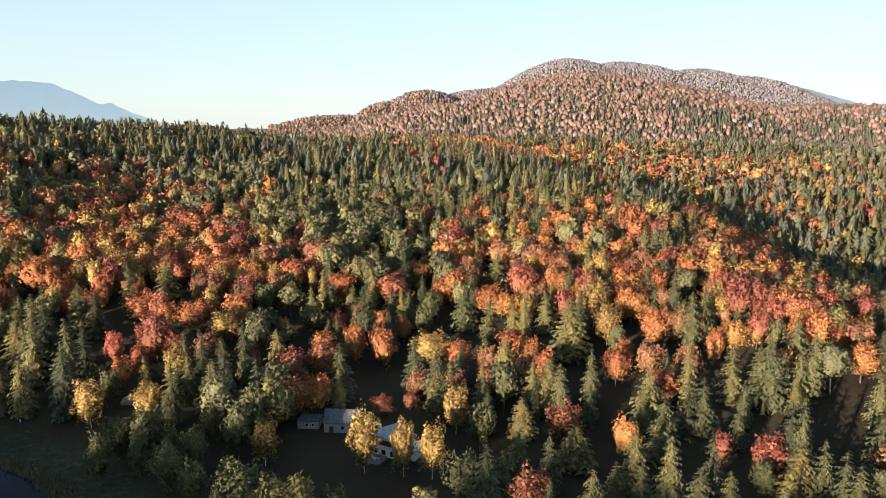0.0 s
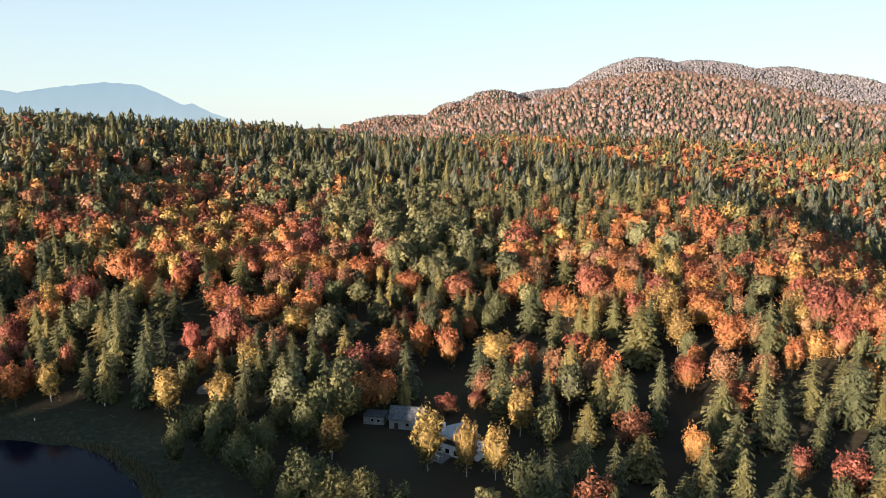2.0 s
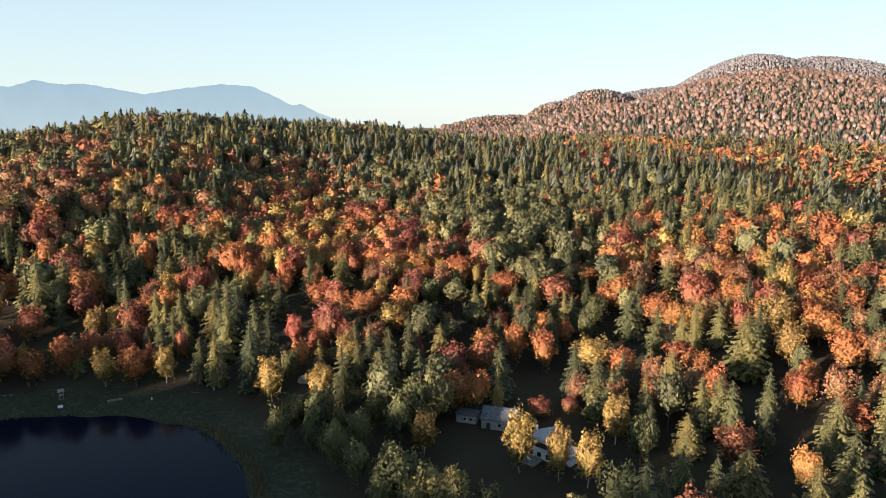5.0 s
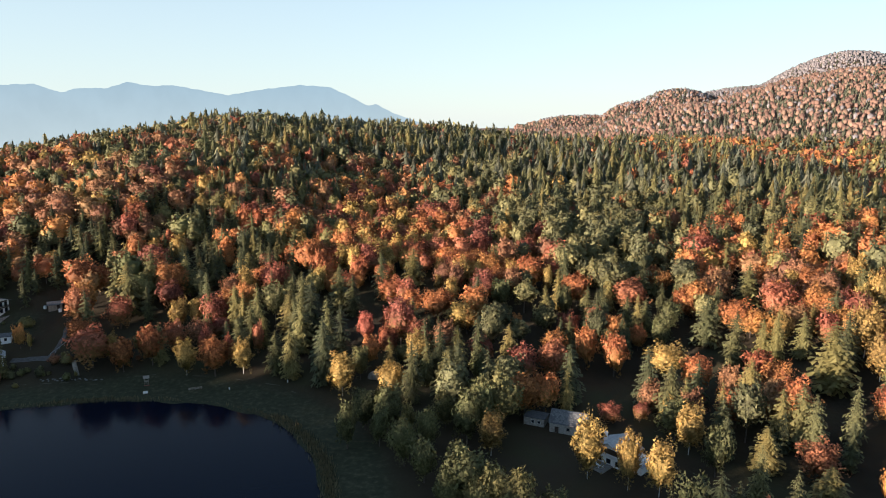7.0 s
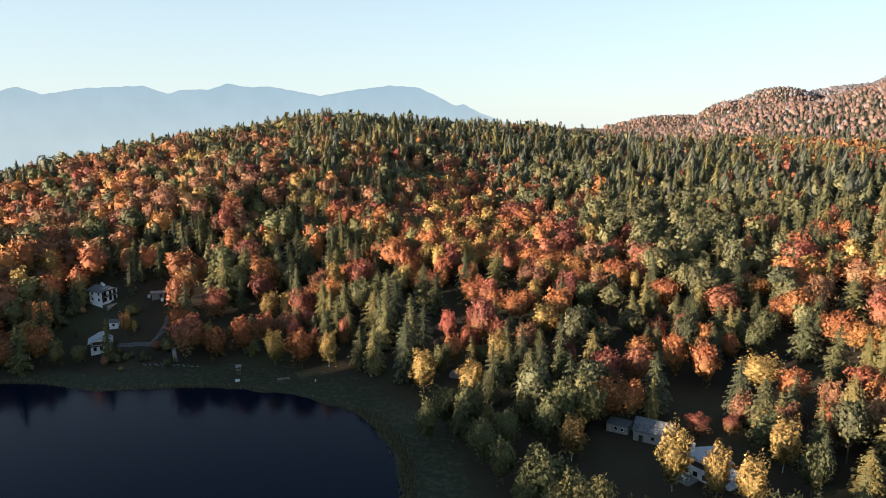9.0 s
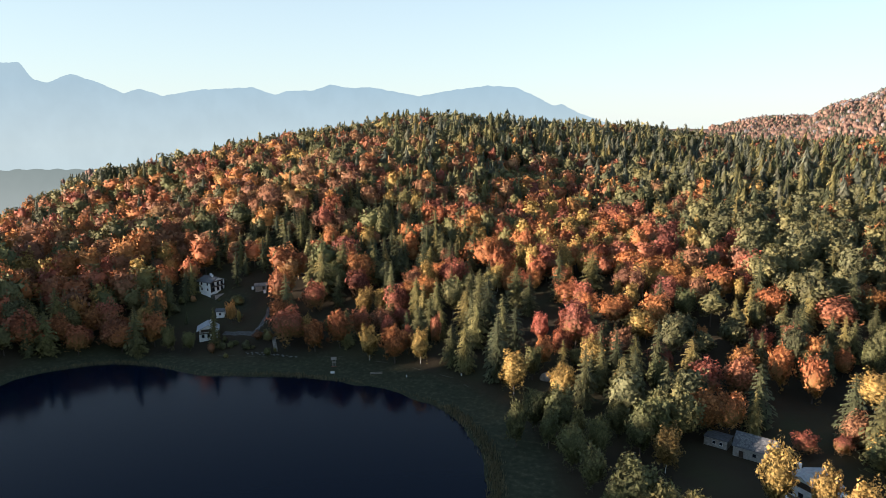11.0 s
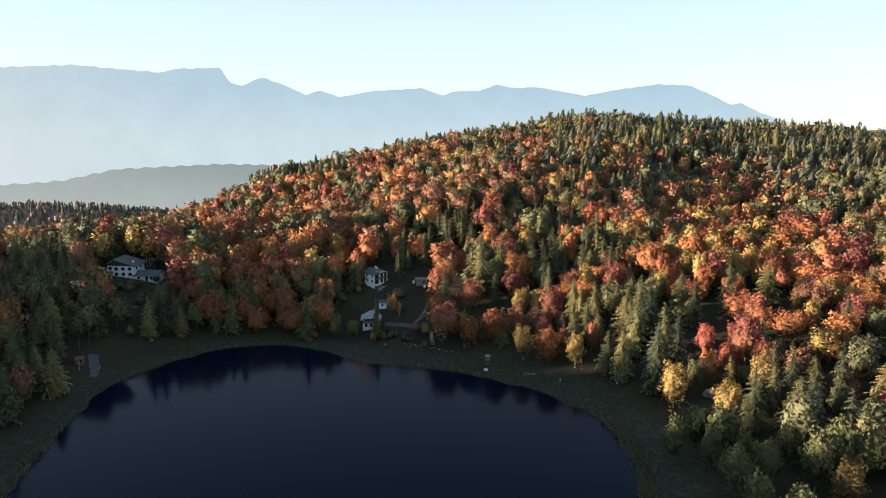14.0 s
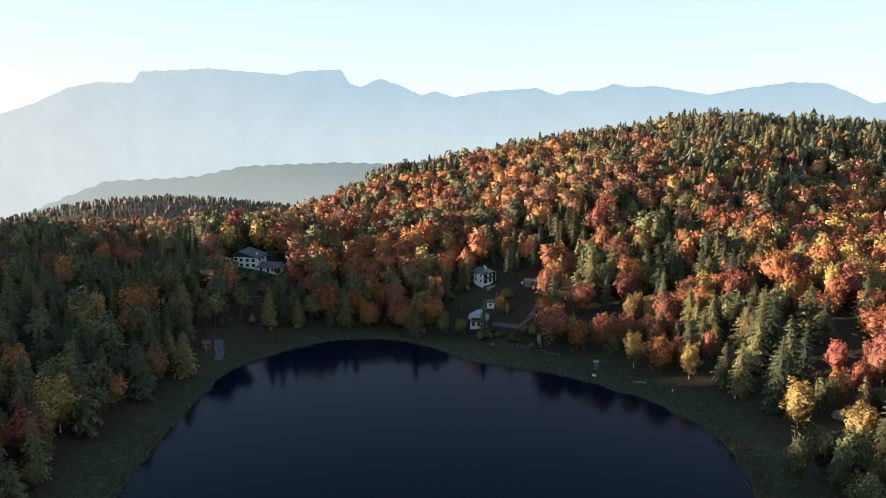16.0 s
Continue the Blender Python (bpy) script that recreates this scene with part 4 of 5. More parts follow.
def gable_roof(w, d, eaves, ridge, along, over, thick=0.22):
    """Two roof slabs that meet at the ridge and stand out over the walls."""
    bm = bmesh.new()
    half, length = ((d / 2, w / 2) if along == "x" else (w / 2, d / 2))
    slope = (ridge - eaves) / half
    for side in (-1, 1):
        pts = []
        for s in (-1, 1):
            for q, z in ((0, ridge), (half + over, ridge - slope * (half + over))):
                for t in (0.02, thick):
                    p = (s * (length + over), side * q, z + t) if along == "x" else (side * q, s * (length + over), z + t)
                    pts.append(bm.verts.new(p))
        for f in ((0, 1, 3, 2), (4, 6, 7, 5), (1, 5, 7, 3), (0, 2, 6, 4), (2, 3, 7, 6), (0, 4, 5, 1)):
            bm.faces.new([pts[k] for k in f])
    bmesh.ops.recalc_face_normals(bm, faces=bm.faces)
    return bm


def opening(house, kind, face, at, z, w, h, half_w, half_d, frame_mat, mat=None):
    """A window or door set into a wall's face: 'front' is -y, 'back' +y, 'left' -x, 'right' +x."""
    turn = {"front": 0, "right": 90, "back": 180, "left": -90}[face]
    dist = half_d if face in ("front", "back") else half_w
    hold = bmesh.new()
    for x0, x1, z0, z1 in ((-w / 2 - 0.09, -w / 2, z, z + h), (w / 2, w / 2 + 0.09, z, z + h), (-w / 2 - 0.09, w / 2 + 0.09, z + h, z + h + 0.09), (-w / 2 - 0.14, w / 2 + 0.14, z - 0.1, z)):
        add_box(hold, x0, x1, -0.07, 0.05, z0, z1)
    m = pose(0, 0, 0, 0, 0, turn) @ Matrix.Translation((at, -dist, 0))
    bmesh.ops.transform(hold, matrix=m, verts=hold.verts)
    ob = part(kind, hold, frame_mat, house)
    pane = box(-w / 2, w / 2, -0.02, 0.03, z, z + h)
    add_box(pane, -0.03, 0.03, -0.05, -0.01, z, z + h)
    bmesh.ops.transform(pane, matrix=m, verts=pane.verts)
    part("pane" if kind == "window" else "leaf", pane, mat or GLASS, ob)
    return ob


def chimney(house, x, y, z0, z1, mat=WHITEWASH):
    bm = box(x - 0.4, x + 0.4, y - 0.35, y + 0.35, z0, z1, 0.03)
    add_box(bm, x - 0.5, x + 0.5, y - 0.45, y + 0.45, z1, z1 + 0.14)
    part("chimney", bm, mat, house)


def balcony(house, x0, x1, y0, y1, z, mat=TIMBER, turn=0):
    bm = box(x0, x1, y0, y1, z, z + 0.18)
    add_box(bm, x0, x1, y0, y0 + 0.07, z + 1.0, z + 1.1)
    n = int((x1 - x0) / 0.35)
    for k in range(n + 1):
        q = x0 + (x1 - x0 - 0.05) * k / n
        add_box(bm, q, q + 0.14, y0 + 0.01, y0 + 0.05, z + 0.18, z + 1.0)
    for q in (x0, x1 - 0.07):
        add_box(bm, q, q + 0.07, y0, y1, z + 1.0, z + 1.1)
    bmesh.ops.transform(bm, matrix=pose(0, 0, 0, 0, 0, turn), verts=bm.verts)
    part("balcony", bm, mat, house)


def chalet_upper():
    x, y = -282.7, 206.3
    h = thing("chalet", x, y, 4, "white two-storey chalet with dark slate roof among beeches", "house")
    part("wall", gable_body(8.2, 8.4, 5.2, 6.9, "x", -3), WHITEWASH, h)
    part("roof", gable_roof(8.2, 8.4, 5.2, 6.9, "x", 1.0), SLATE, h)
    for z in (0.3, 2.9):
        for a in (-2.6, 0.2, 2.6):
            opening(h, "window", "right", a, z, 1.2, 1.7, 4.1, 4.2, TIMBER)
        for a in (-2.2, 1.8):
            opening(h, "window", "front", a, z + 0.4, 0.8, 1.0, 4.1, 4.2, TIMBER)
            opening(h, "window", "left", a, z + 0.4, 0.8, 1.0, 4.1, 4.2, TIMBER)
    balcony(h, -4.2, 4.2, -5.2, -4.1, 2.5, TIMBER, 90)
    part("corner_boards", box(4.02, 4.16, -4.26, -3.2, 0.0, 5.1), TIMBER, h, "dark timber corner boards")
    part("gable_boards", box(4.11, 4.2, -3.4, 3.4, 4.75, 5.35), TIMBER, h, "dark timber gable boards")
    chimney(h, -2.2, 1.6, 5.8, 7.6)
    chimney(h, 1.2, -0.4, 6.6, 7.7)
    part("terrace_wall", box(7.0, 7.3, -4.6, 3.8, -4.5, -0.9, 0.05), STONE, h)
    part("terrace", box(4.15, 7.0, -4.6, 3.8, -4.5, -1.0), EARTH, h)


def chalet_lower():
    x, y = -254.0, 182.0
    h = thing("chalet", x, y, 52, "small white lakeside chalet with pale weathered roof", "house")
    part("wall", gable_body(7.6, 7.0, 4.2, 6.2, "y", -2), WHITEWASH, h)
    part("roof", gable_roof(7.6, 7.0, 4.2, 6.2, "y", 1.0), PALE_ROOF, h)
    part("gable_boards", box(-3.0, 3.0, -3.62, -3.51, 3.1, 4.3), TIMBER, h, "dark timber gable boards")
    for a in (-2.2, 0.2, 2.4):
        opening(h, "window", "front", a, 0.6, 1.0, 1.4, 3.8, 3.5, TIMBER)
        opening(h, "window", "left", a, 0.8, 0.9, 1.2, 3.8, 3.5, TIMBER)
    opening(h, "door", "right", 0, 0.0, 1.0, 2.05, 3.8, 3.5, TIMBER, TIMBER)
    balcony(h, -3.8, 3.8, -4.6, -3.5, 2.5)
    chimney(h, 1.4, 1.5, 5.2, 7.0)


def small_huts():
    h = thing("garden_hut", -262.5, 195.5, 40, "small white plastered hut behind an orange tree", "hut")
    part("wall", gable_body(3.6, 3.2, 2.6, 3.5, "x", -1), WHITEWASH, h)
    part("roof", gable_roof(3.6, 3.2, 2.6, 3.5, "x", 0.4), SLATE, h)
    opening(h, "window", "front", 0, 0.9, 0.8, 0.9, 1.8, 1.6, TIMBER)
    h = thing("shed", -262.0, 219.5, 48, "low timber shed with grey roof on the wooded slope", "shed")
    part("wall", gable_body(5.4, 3.6, 2.2, 3.1, "x", -2), OLD_WOOD, h)
    part("roof", gable_roof(5.4, 3.6, 2.2, 3.1, "x", 0.5), SLATE, h)
    opening(h, "door", "front", 1.2, 0.0, 0.9, 1.95, 2.7, 1.8, TIMBER, TIMBER)
    for dx, dy in ((-3.6, -0.6), (3.9, 0.4)):
        v = thing("cistern", -262.0 + dx, 219.5 + dy - 1.5, 0, "white painted water tank beside the shed", "tank", "water tanks")
        bm = bmesh.new()
        bmesh.ops.create_cone(bm, cap_ends=True, segments=16, radius1=0.65, radius2=0.65, depth=1.4, matrix=Matrix.Translation((0, 0, 0.65)))
        part("drum", bm, WHITEWASH, v)
        bm = bmesh.new()
        bmesh.ops.create_cone(bm, cap_ends=True, segments=16, radius1=0.7, radius2=0.25, depth=0.25, matrix=Matrix.Translation((0, 0, 1.45)))
        part("lid", bm, METAL, v)


def extruded(profile, y0, y1):
    """A solid of that outline (x, z), from y0 to y1."""
    bm = bmesh.new()
    ends = [[bm.verts.new((px, q, pz)) for px, pz in profile] for q in (y0, y1)]
    for e in ends:
        bm.faces.new(e)
    n = len(profile)
    for k in range(n):
        bm.faces.new((ends[0][k], ends[0][(k + 1) % n], ends[1][(k + 1) % n], ends[1][k]))
    bmesh.ops.recalc_face_normals(bm, faces=bm.faces)
    return bm


def inn():
    x, y = -364.5, 110.0
    h = thing("lake_inn", x, y, 48, "large white inn with one broad slate roof slope above the lake", "house")
    part("wall", extruded([(-8, -4), (5.5, -4), (5.5, 5.3), (-4.5, 8.5), (-8, 6.6)], -6, 6), WHITEWASH, h)
    part("roof", extruded([(-4.5, 8.55), (6.6, 5.0), (6.6, 5.22), (-4.5, 8.8)], -7, 7), SLATE, h, "broad slate roof slope")
    part("roof", extruded([(-4.5, 8.55), (-9.0, 6.1), (-9.0, 6.35), (-4.5, 8.8)], -7, 7), SLATE, h, "short slate roof slope")
    part("gable_boards", extruded([(-7.9, 5.6), (5.4, 5.2), (-4.5, 8.4), (-7.9, 6.5)], -6.12, -6.01), TIMBER, h, "dark timber gable boards")
    for z in (0.5, 3.2):
        for a in (-3.6, -0.2, 3.2):
            opening(h, "window", "front", a, z, 1.4, 1.4, 6.0, 6.0, TIMBER)
        for a in (-3.2, 1.2):
            opening(h, "window", "right", a, z, 1.2, 1.3, 5.5, 6.0, TIMBER)
            opening(h, "window", "left", a, z, 1.2, 1.3, 8.0, 6.0, TIMBER)
    opening(h, "window", "front", -6.6, 3.0, 1.5, 1.9, 8.0, 6.0, TIMBER)
    balcony(h, -8.0, -5.2, -7.2, -6.0, 2.7, WHITEWASH)
    chimney(h, 3.2, -1.5, 5.6, 7.2)
    part("awning", box(-12.8, -7.4, -9.5, -5.0, 1.9, 2.1, 0.03), WHITEWASH, h, "flat white porch roof")
    for q in ((-12.6, -9.3), (-12.6, -5.2), (-7.6, -9.3)):
        part("post", box(q[0] - 0.08, q[0] + 0.08, q[1] - 0.08, q[1] + 0.08, -4, 1.9), WHITEWASH, h)
    stair = bmesh.new()
    for k in range(4):
        for q in (5.0, 8.0):
            add_box(stair, 5.8 + k * 1.6, 5.92 + k * 1.6, q, q + 0.12, 2.0, 7.4 - 0.3 * abs(k - 1))
        add_box(stair, 5.8 + k * 1.6, 5.92 + k * 1.6, 5.0, 8.12, 7.2 - 0.3 * abs(k - 1), 7.32 - 0.3 * abs(k - 1))
    for z in (4.6, 6.5):
        add_box(stair, 5.8, 10.72, 5.0, 5.12, z, z + 0.12)
    part("stair_frame", stair, METAL, h, "pale metal stair frame")
    g = thing("inn_annex", -355.6, 117.0, 48, "low white annex with dark slate roof beside the inn", "house")
    part("wall", gable_body(11, 8, 2.9, 4.5, "x", -4), WHITEWASH, g)
    part("roof", gable_roof(11, 8, 2.9, 4.5, "x", 1.1), SLATE, g)
    for a in (-3.8, 2.6, 4.2):
        opening(g, "window", "front", a, 0.7, 1.0, 1.3, 5.5, 4.0, TIMBER)
    opening(g, "door", "front", 0.2, 0.0, 1.1, 2.1, 5.5, 4.0, TIMBER, TIMBER)
    for k in range(4):
        q = -2.5 + k * 1.6
        part("vent", box(q, q + 0.6, 0.4, 0.9, 3.9, 4.9, 0.04), METAL, g, "pale roof vent")


def stone_house():
    x, y = -31.5, 204.5
    rng = random.Random(3)
    h = thing("stone_house", x, y, -4, "old stone barn with worn slate roof at the wood's edge", "house")
    part("wall", gable_body(11.0, 7.0, 3.2, 6.2, "x", -1.5), STONE, h)
    part("roof", gable_roof(11.0, 7.0, 3.2, 6.2, "x", 0.35, 0.12), SLATE, h)
    opening(h, "window", "front", 0.4, 1.1, 0.9, 0.9, 5.5, 3.5, OLD_WOOD)
    opening(h, "door", "front", -3.2, -0.1, 1.2, 2.0, 5.5, 3.5, OLD_WOOD, TIMBER)
    # wall stones, proud of the mortar
    me = [mesh_from_box(0.52, 0.12, 0.30), mesh_from_box(0.40, 0.12, 0.24), mesh_from_box(0.62, 0.12, 0.27)]
    for row in range(8):
        q = -5.4
        while q < 5.3:
            k = rng.randrange(3)
            w = (0.52, 0.40, 0.62)[k]
            inside = (abs(q + w / 2 - 0.4) < 0.9 and 0.7 < 0.2 + row * 0.36 < 2.2) or (abs(q + w / 2 + 3.2) < 1.0 and row < 6)
            if not inside:
                ob = new("stone", me[k])
                ob.parent = h
                ob.matrix_basis = pose(q + w / 2, -3.5, 0.25 + row * 0.36 + rng.uniform(-0.03, 0.03), rng.uniform(-4, 4), rng.uniform(-5, 5), rng.uniform(-6, 6))
            q += w + rng.uniform(0.03, 0.12)
    # pale slabs among the slates of the worn roof
    slope = math.degrees(math.atan2(3.0, 3.5))
    slab = mesh_from_box(0.62, 0.5, 0.05, SLATE_LIGHT)
    for k in range(110):
        q, t = rng.uniform(-5.3, 5.3), rng.uniform(0.05, 0.98)
        ob = new("slate", slab)
        ob.parent = h
        ob.matrix_basis = pose(q, -3.7 * t, 6.2 - 3.17 * t + 0.15, slope + rng.uniform(-3, 3), rng.uniform(-3, 3), rng.uniform(-8, 8))
    g = thing("barn_annex", -42.5, 206.0, -4, "low stone annex with flat grey roof beside the barn", "shed")
    part("wall", box(-3.2, 3.4, -2.4, 2.4, -1.5, 2.6), STONE, g)
    part("roof", box(-3.5, 3.7, -2.8, 2.7, 2.6, 2.8, 0.03), SLATE, g)
    opening(g, "window", "front", -0.4, 0.9, 0.9, 0.9, 3.3, 2.4, WHITEWASH)
    opening(g, "window", "front", 1.6, 0.9, 0.9, 0.9, 3.3, 2.4, WHITEWASH)
    part("post", box(-3.3, -3.1, -2.75, -2.6, -1.0, 2.6), OLD_WOOD, g)


def mesh_from_box(w, d, h, mat=None):
    bm = box(-w / 2, w / 2, -d / 2, d / 2, -h / 2, h / 2, min(w, d, h) * 0.18)
    me = bpy.data.meshes.new("stone")
    bm.to_mesh(me)
    bm.free()
    me.materials.append(mat or STONE)
    return me


SLATE_LIGHT = plain("pale lichened slate", (0.09, 0.092, 0.095), (0.20, 0.20, 0.195), 2.5, 0.85, 0.4)


def white_house():
    x, y = -15.5, 190.5
    h = thing("lake_house", x, y, -28, "white house with angled grey roofs behind golden birches", "house")
    part("wall", gable_body(9.5, 8.0, 4.4, 6.6, "y", -1.5), WHITEWASH, h)
    part("roof", gable_roof(9.5, 8.0, 4.4, 6.6, "y", 1.0), PALE_ROOF, h)
    part("gable_boards", box(-3.6, 3.6, -4.12, -4.01, 3.3, 4.9), TIMBER, h, "dark timber gable boards")
    for a in (-3.0, 0.0, 3.0):
        opening(h, "window", "front", a, 0.5, 1.2, 1.7, 4.75, 4.0, TIMBER)
    for a in (-2.2, 1.8):
        opening(h, "window", "left", a, 0.9, 1.0, 1.2, 4.75, 4.0, TIMBER)
        opening(h, "window", "right", a, 0.9, 1.0, 1.2, 4.75, 4.0, TIMBER)
    balcony(h, -4.75, 4.75, -5.3, -4.0, 2.6, WHITEWASH)
    chimney(h, -3.4, -0.6, 4.9, 7.6)
    part("side_wall", box(4.8, 9.5, -2.2, 3.2, -1.5, 3.2), WHITEWASH, h)
    roof = box(4.5, 10.2, -3.0, 3.9, 3.2, 3.42, 0.03)
    bmesh.ops.rotate(roof, verts=roof.verts, cent=(4.8, 0, 3.3), matrix=Matrix.Rotation(radians(9), 3, "Y"))
    part("side_roof", roof, PALE_ROOF, h)
    part("terrace", box(-5.5, 1.5, -9.0, -4.05, -1.6, 0.12, 0.03), GRAVEL, h, "paved pale terrace")
    t = thing("garden_table", x - 4.6, y - 6.2, -28, "white garden table on the terrace", "table", z=float(height(x, y)[0]) + 0.12)
    part("tabletop", box(-0.9, 0.9, -0.5, 0.5, 0.70, 0.75, 0.01), WHITEWASH, t)
    for sx in (-0.75, 0.75):
        for sy in (-0.38, 0.38):
            part("leg", box(sx - 0.04, sx + 0.04, sy - 0.04, sy + 0.04, 0, 0.70), WHITEWASH, t)
    for k, (dx, dy, turn) in enumerate(((-1.4, 0.2, 80), (1.4, -0.1, -85), (0.3, -1.1, 170), (-0.4, 1.1, 5))):
        c = thing("garden_chair", x - 4.6 + dx, y - 6.2 + dy, turn - 28, "white garden chair at the terrace table", "chair", "terrace chairs", z=float(height(x, y)[0]) + 0.12)
        part("seat", box(-0.24, 0.24, -0.24, 0.24, 0.42, 0.46, 0.01), WHITEWASH, c)
        part("backrest", box(-0.24, 0.24, 0.20, 0.24, 0.46, 0.92, 0.01), WHITEWASH, c)
        for sx in (-0.2, 0.2):
            for sy in (-0.2, 0.2):
                part("leg", box(sx - 0.02, sx + 0.02, sy - 0.02, sy + 0.02, 0, 0.42), WHITEWASH, c)


def lookout():
    t = thing("lookout_stand", -188.0, 192.6, 44, "small roofed wooden lookout stand on the meadow", "stand")
    for sx in (-0.9, 0.9):
        for sy in (-0.9, 0.9):
            part("post", box(sx - 0.1, sx + 0.1, sy - 0.1, sy + 0.1, -0.3, 4.6), OLD_WOOD, t)
    part("deck", box(-1.2, 1.2, -1.2, 1.2, 2.2, 2.35), OLD_WOOD, t)
    rail = box(-1.15, 1.15, -1.15, -1.07, 3.1, 3.2)
    for q in ((-1.15, -1.07, -1.15, 1.15), (1.07, 1.15, -1.15, 1.15)):
        add_box(rail, *q, 3.1, 3.2)
    part("rail", rail, OLD_WOOD, t)
    part("roof", gable_roof(2.6, 2.6, 4.5, 5.4, "x", 0.35, 0.12), OLD_WOOD, t)
    ladder = bmesh.new()
    for s in (-0.3, 0.3):
        add_box(ladder, s - 0.04, s + 0.04, -1.75, -1.67, -0.2, 3.0)
    for k in range(8):
        add_box(ladder, -0.3, 0.3, -1.74, -1.68, 0.2 + k * 0.32, 0.26 + k * 0.32)
    part("ladder", ladder, OLD_WOOD, t)
    part("crossbar", box(-1.6, 1.6, -2.4, -2.25, 0.5, 0.75), REDDISH, t, "faded red board")
    t.matrix_basis = t.matrix_basis @ Matrix.Scale(0.68, 4)
    s = thing("notice_board", -182.8, 186.4, 40, "white notice board standing by the lake shore", "sign")
    part("panel", box(-0.8, 0.8, -0.05, 0.05, 0.6, 1.5, 0.02), WHITEWASH, s)
    for q in (-0.65, 0.65):
        part("post", box(q - 0.05, q + 0.05, 0.05, 0.13, -0.3, 1.5), OLD_WOOD, s)


def bench(x, y, turn, long, label):
    b = thing("bench", x, y, turn, label, "bench", "lakeside benches")
    for k in range(3):
        part("slat", box(-long / 2, long / 2, -0.25 + k * 0.17, -0.11 + k * 0.17, 0.42, 0.47, 0.01), OLD_WOOD, b)
    for k in range(2):
        part("slat", box(-long / 2, long / 2, 0.28, 0.32, 0.58 + k * 0.2, 0.72 + k * 0.2, 0.01), OLD_WOOD, b)
    n = max(2, round(long / 1.6))
    for k in range(n):
        q = -long / 2 + 0.25 + (long - 0.5) * k / (n - 1)
        leg = box(q - 0.05, q + 0.05, -0.22, 0.2, -0.15, 0.42)
        add_box(leg, q - 0.05, q + 0.05, 0.2, 0.28, -0.15, 0.92)
        part("leg", leg, OLD_WOOD, b)


def car(x, y, turn, label):
    c = thing("car", x, y, turn, label, "car", "parked cars")
    bm = bmesh.new()
    side = [(-2.1, 0.35), (2.05, 0.35), (2.1, 0.75), (1.25, 0.95), (0.65, 1.42), (-1.3, 1.46), (-2.0, 1.0)]
    rings = [[bm.verts.new((px, q, pz)) for px, pz in side] for q in (-0.85, 0.85)]
    for r in rings:
        bm.faces.new(r)
    for k in range(len(side)):
        bm.faces.new((rings[0][k], rings[0][(k + 1) % 7], rings[1][(k + 1) % 7], rings[1][k]))
    bmesh.ops.recalc_face_normals(bm, faces=bm.faces)
    bmesh.ops.bevel(bm, geom=list(bm.edges), offset=0.08, segments=2, affect="EDGES")
    body = part("body", bm, CAR_PAINT, c)
    for q in (-0.865, 0.865):
        bm = bmesh.new()
        f = bm.faces.new([bm.verts.new(p) for p in ((1.0, q, 0.98), (0.58, q, 1.34), (-1.2, q, 1.36), (-1.7, q, 1.0))])
        bmesh.ops.solidify(bm, geom=[f], thickness=0.02)
        part("side_window", bm, GLASS, body)
    for px in (-1.3, 1.3):
        for q in (-0.78, 0.78):
            bm = bmesh.new()
            bmesh.ops.create_cone(bm, cap_ends=True, segments=20, radius1=0.32, radius2=0.32, depth=0.2, matrix=Matrix.Translation((px, q, 0.32)) @ Matrix.Rotation(radians(90), 4, "X"))
            part("wheel", bm, RUBBER, c)


def drape(name, line, half, mat, label, category, lift=0.06):
    """A path or bank laid over the ground along a line of places."""
    p = np.array(line, float)
    s = np.r_[0, np.cumsum(np.hypot(*np.diff(p, axis=0).T))]
    q = np.arange(0, s[-1], 1.0)
    c = np.c_[np.interp(q, s, p[:, 0]), np.interp(q, s, p[:, 1])]
    d = np.gradient(c, axis=0)
    d /= np.linalg.norm(d, axis=1)[:, None] + 1e-9
    nrm = np.c_[-d[:, 1], d[:, 0]]
    rows = []
    for k, t in enumerate((-1, -0.5, 0, 0.5, 1)):
        w = half * t * (1 + 0.18 * np.sin(q / 2.1 + k) + 0.1 * np.sin(q / 0.9))
        e = c + nrm * w[:, None]
        rows.append(np.c_[e, height(e[:, 0], e[:, 1]) + lift - (0.12 if abs(t) == 1 else 0)])
    n = len(q)
    i, j = np.meshgrid(np.arange(4), np.arange(n - 1), indexing="ij")
    f = np.stack([i * n + j, i * n + j + 1, (i + 1) * n + j + 1, (i + 1) * n + j], -1).reshape(-1, 4)
    me = mesh_of(name, np.concatenate(rows), f, [mat], smooth=True)
    return tagged(new(name, me), label, category, kind="structure")


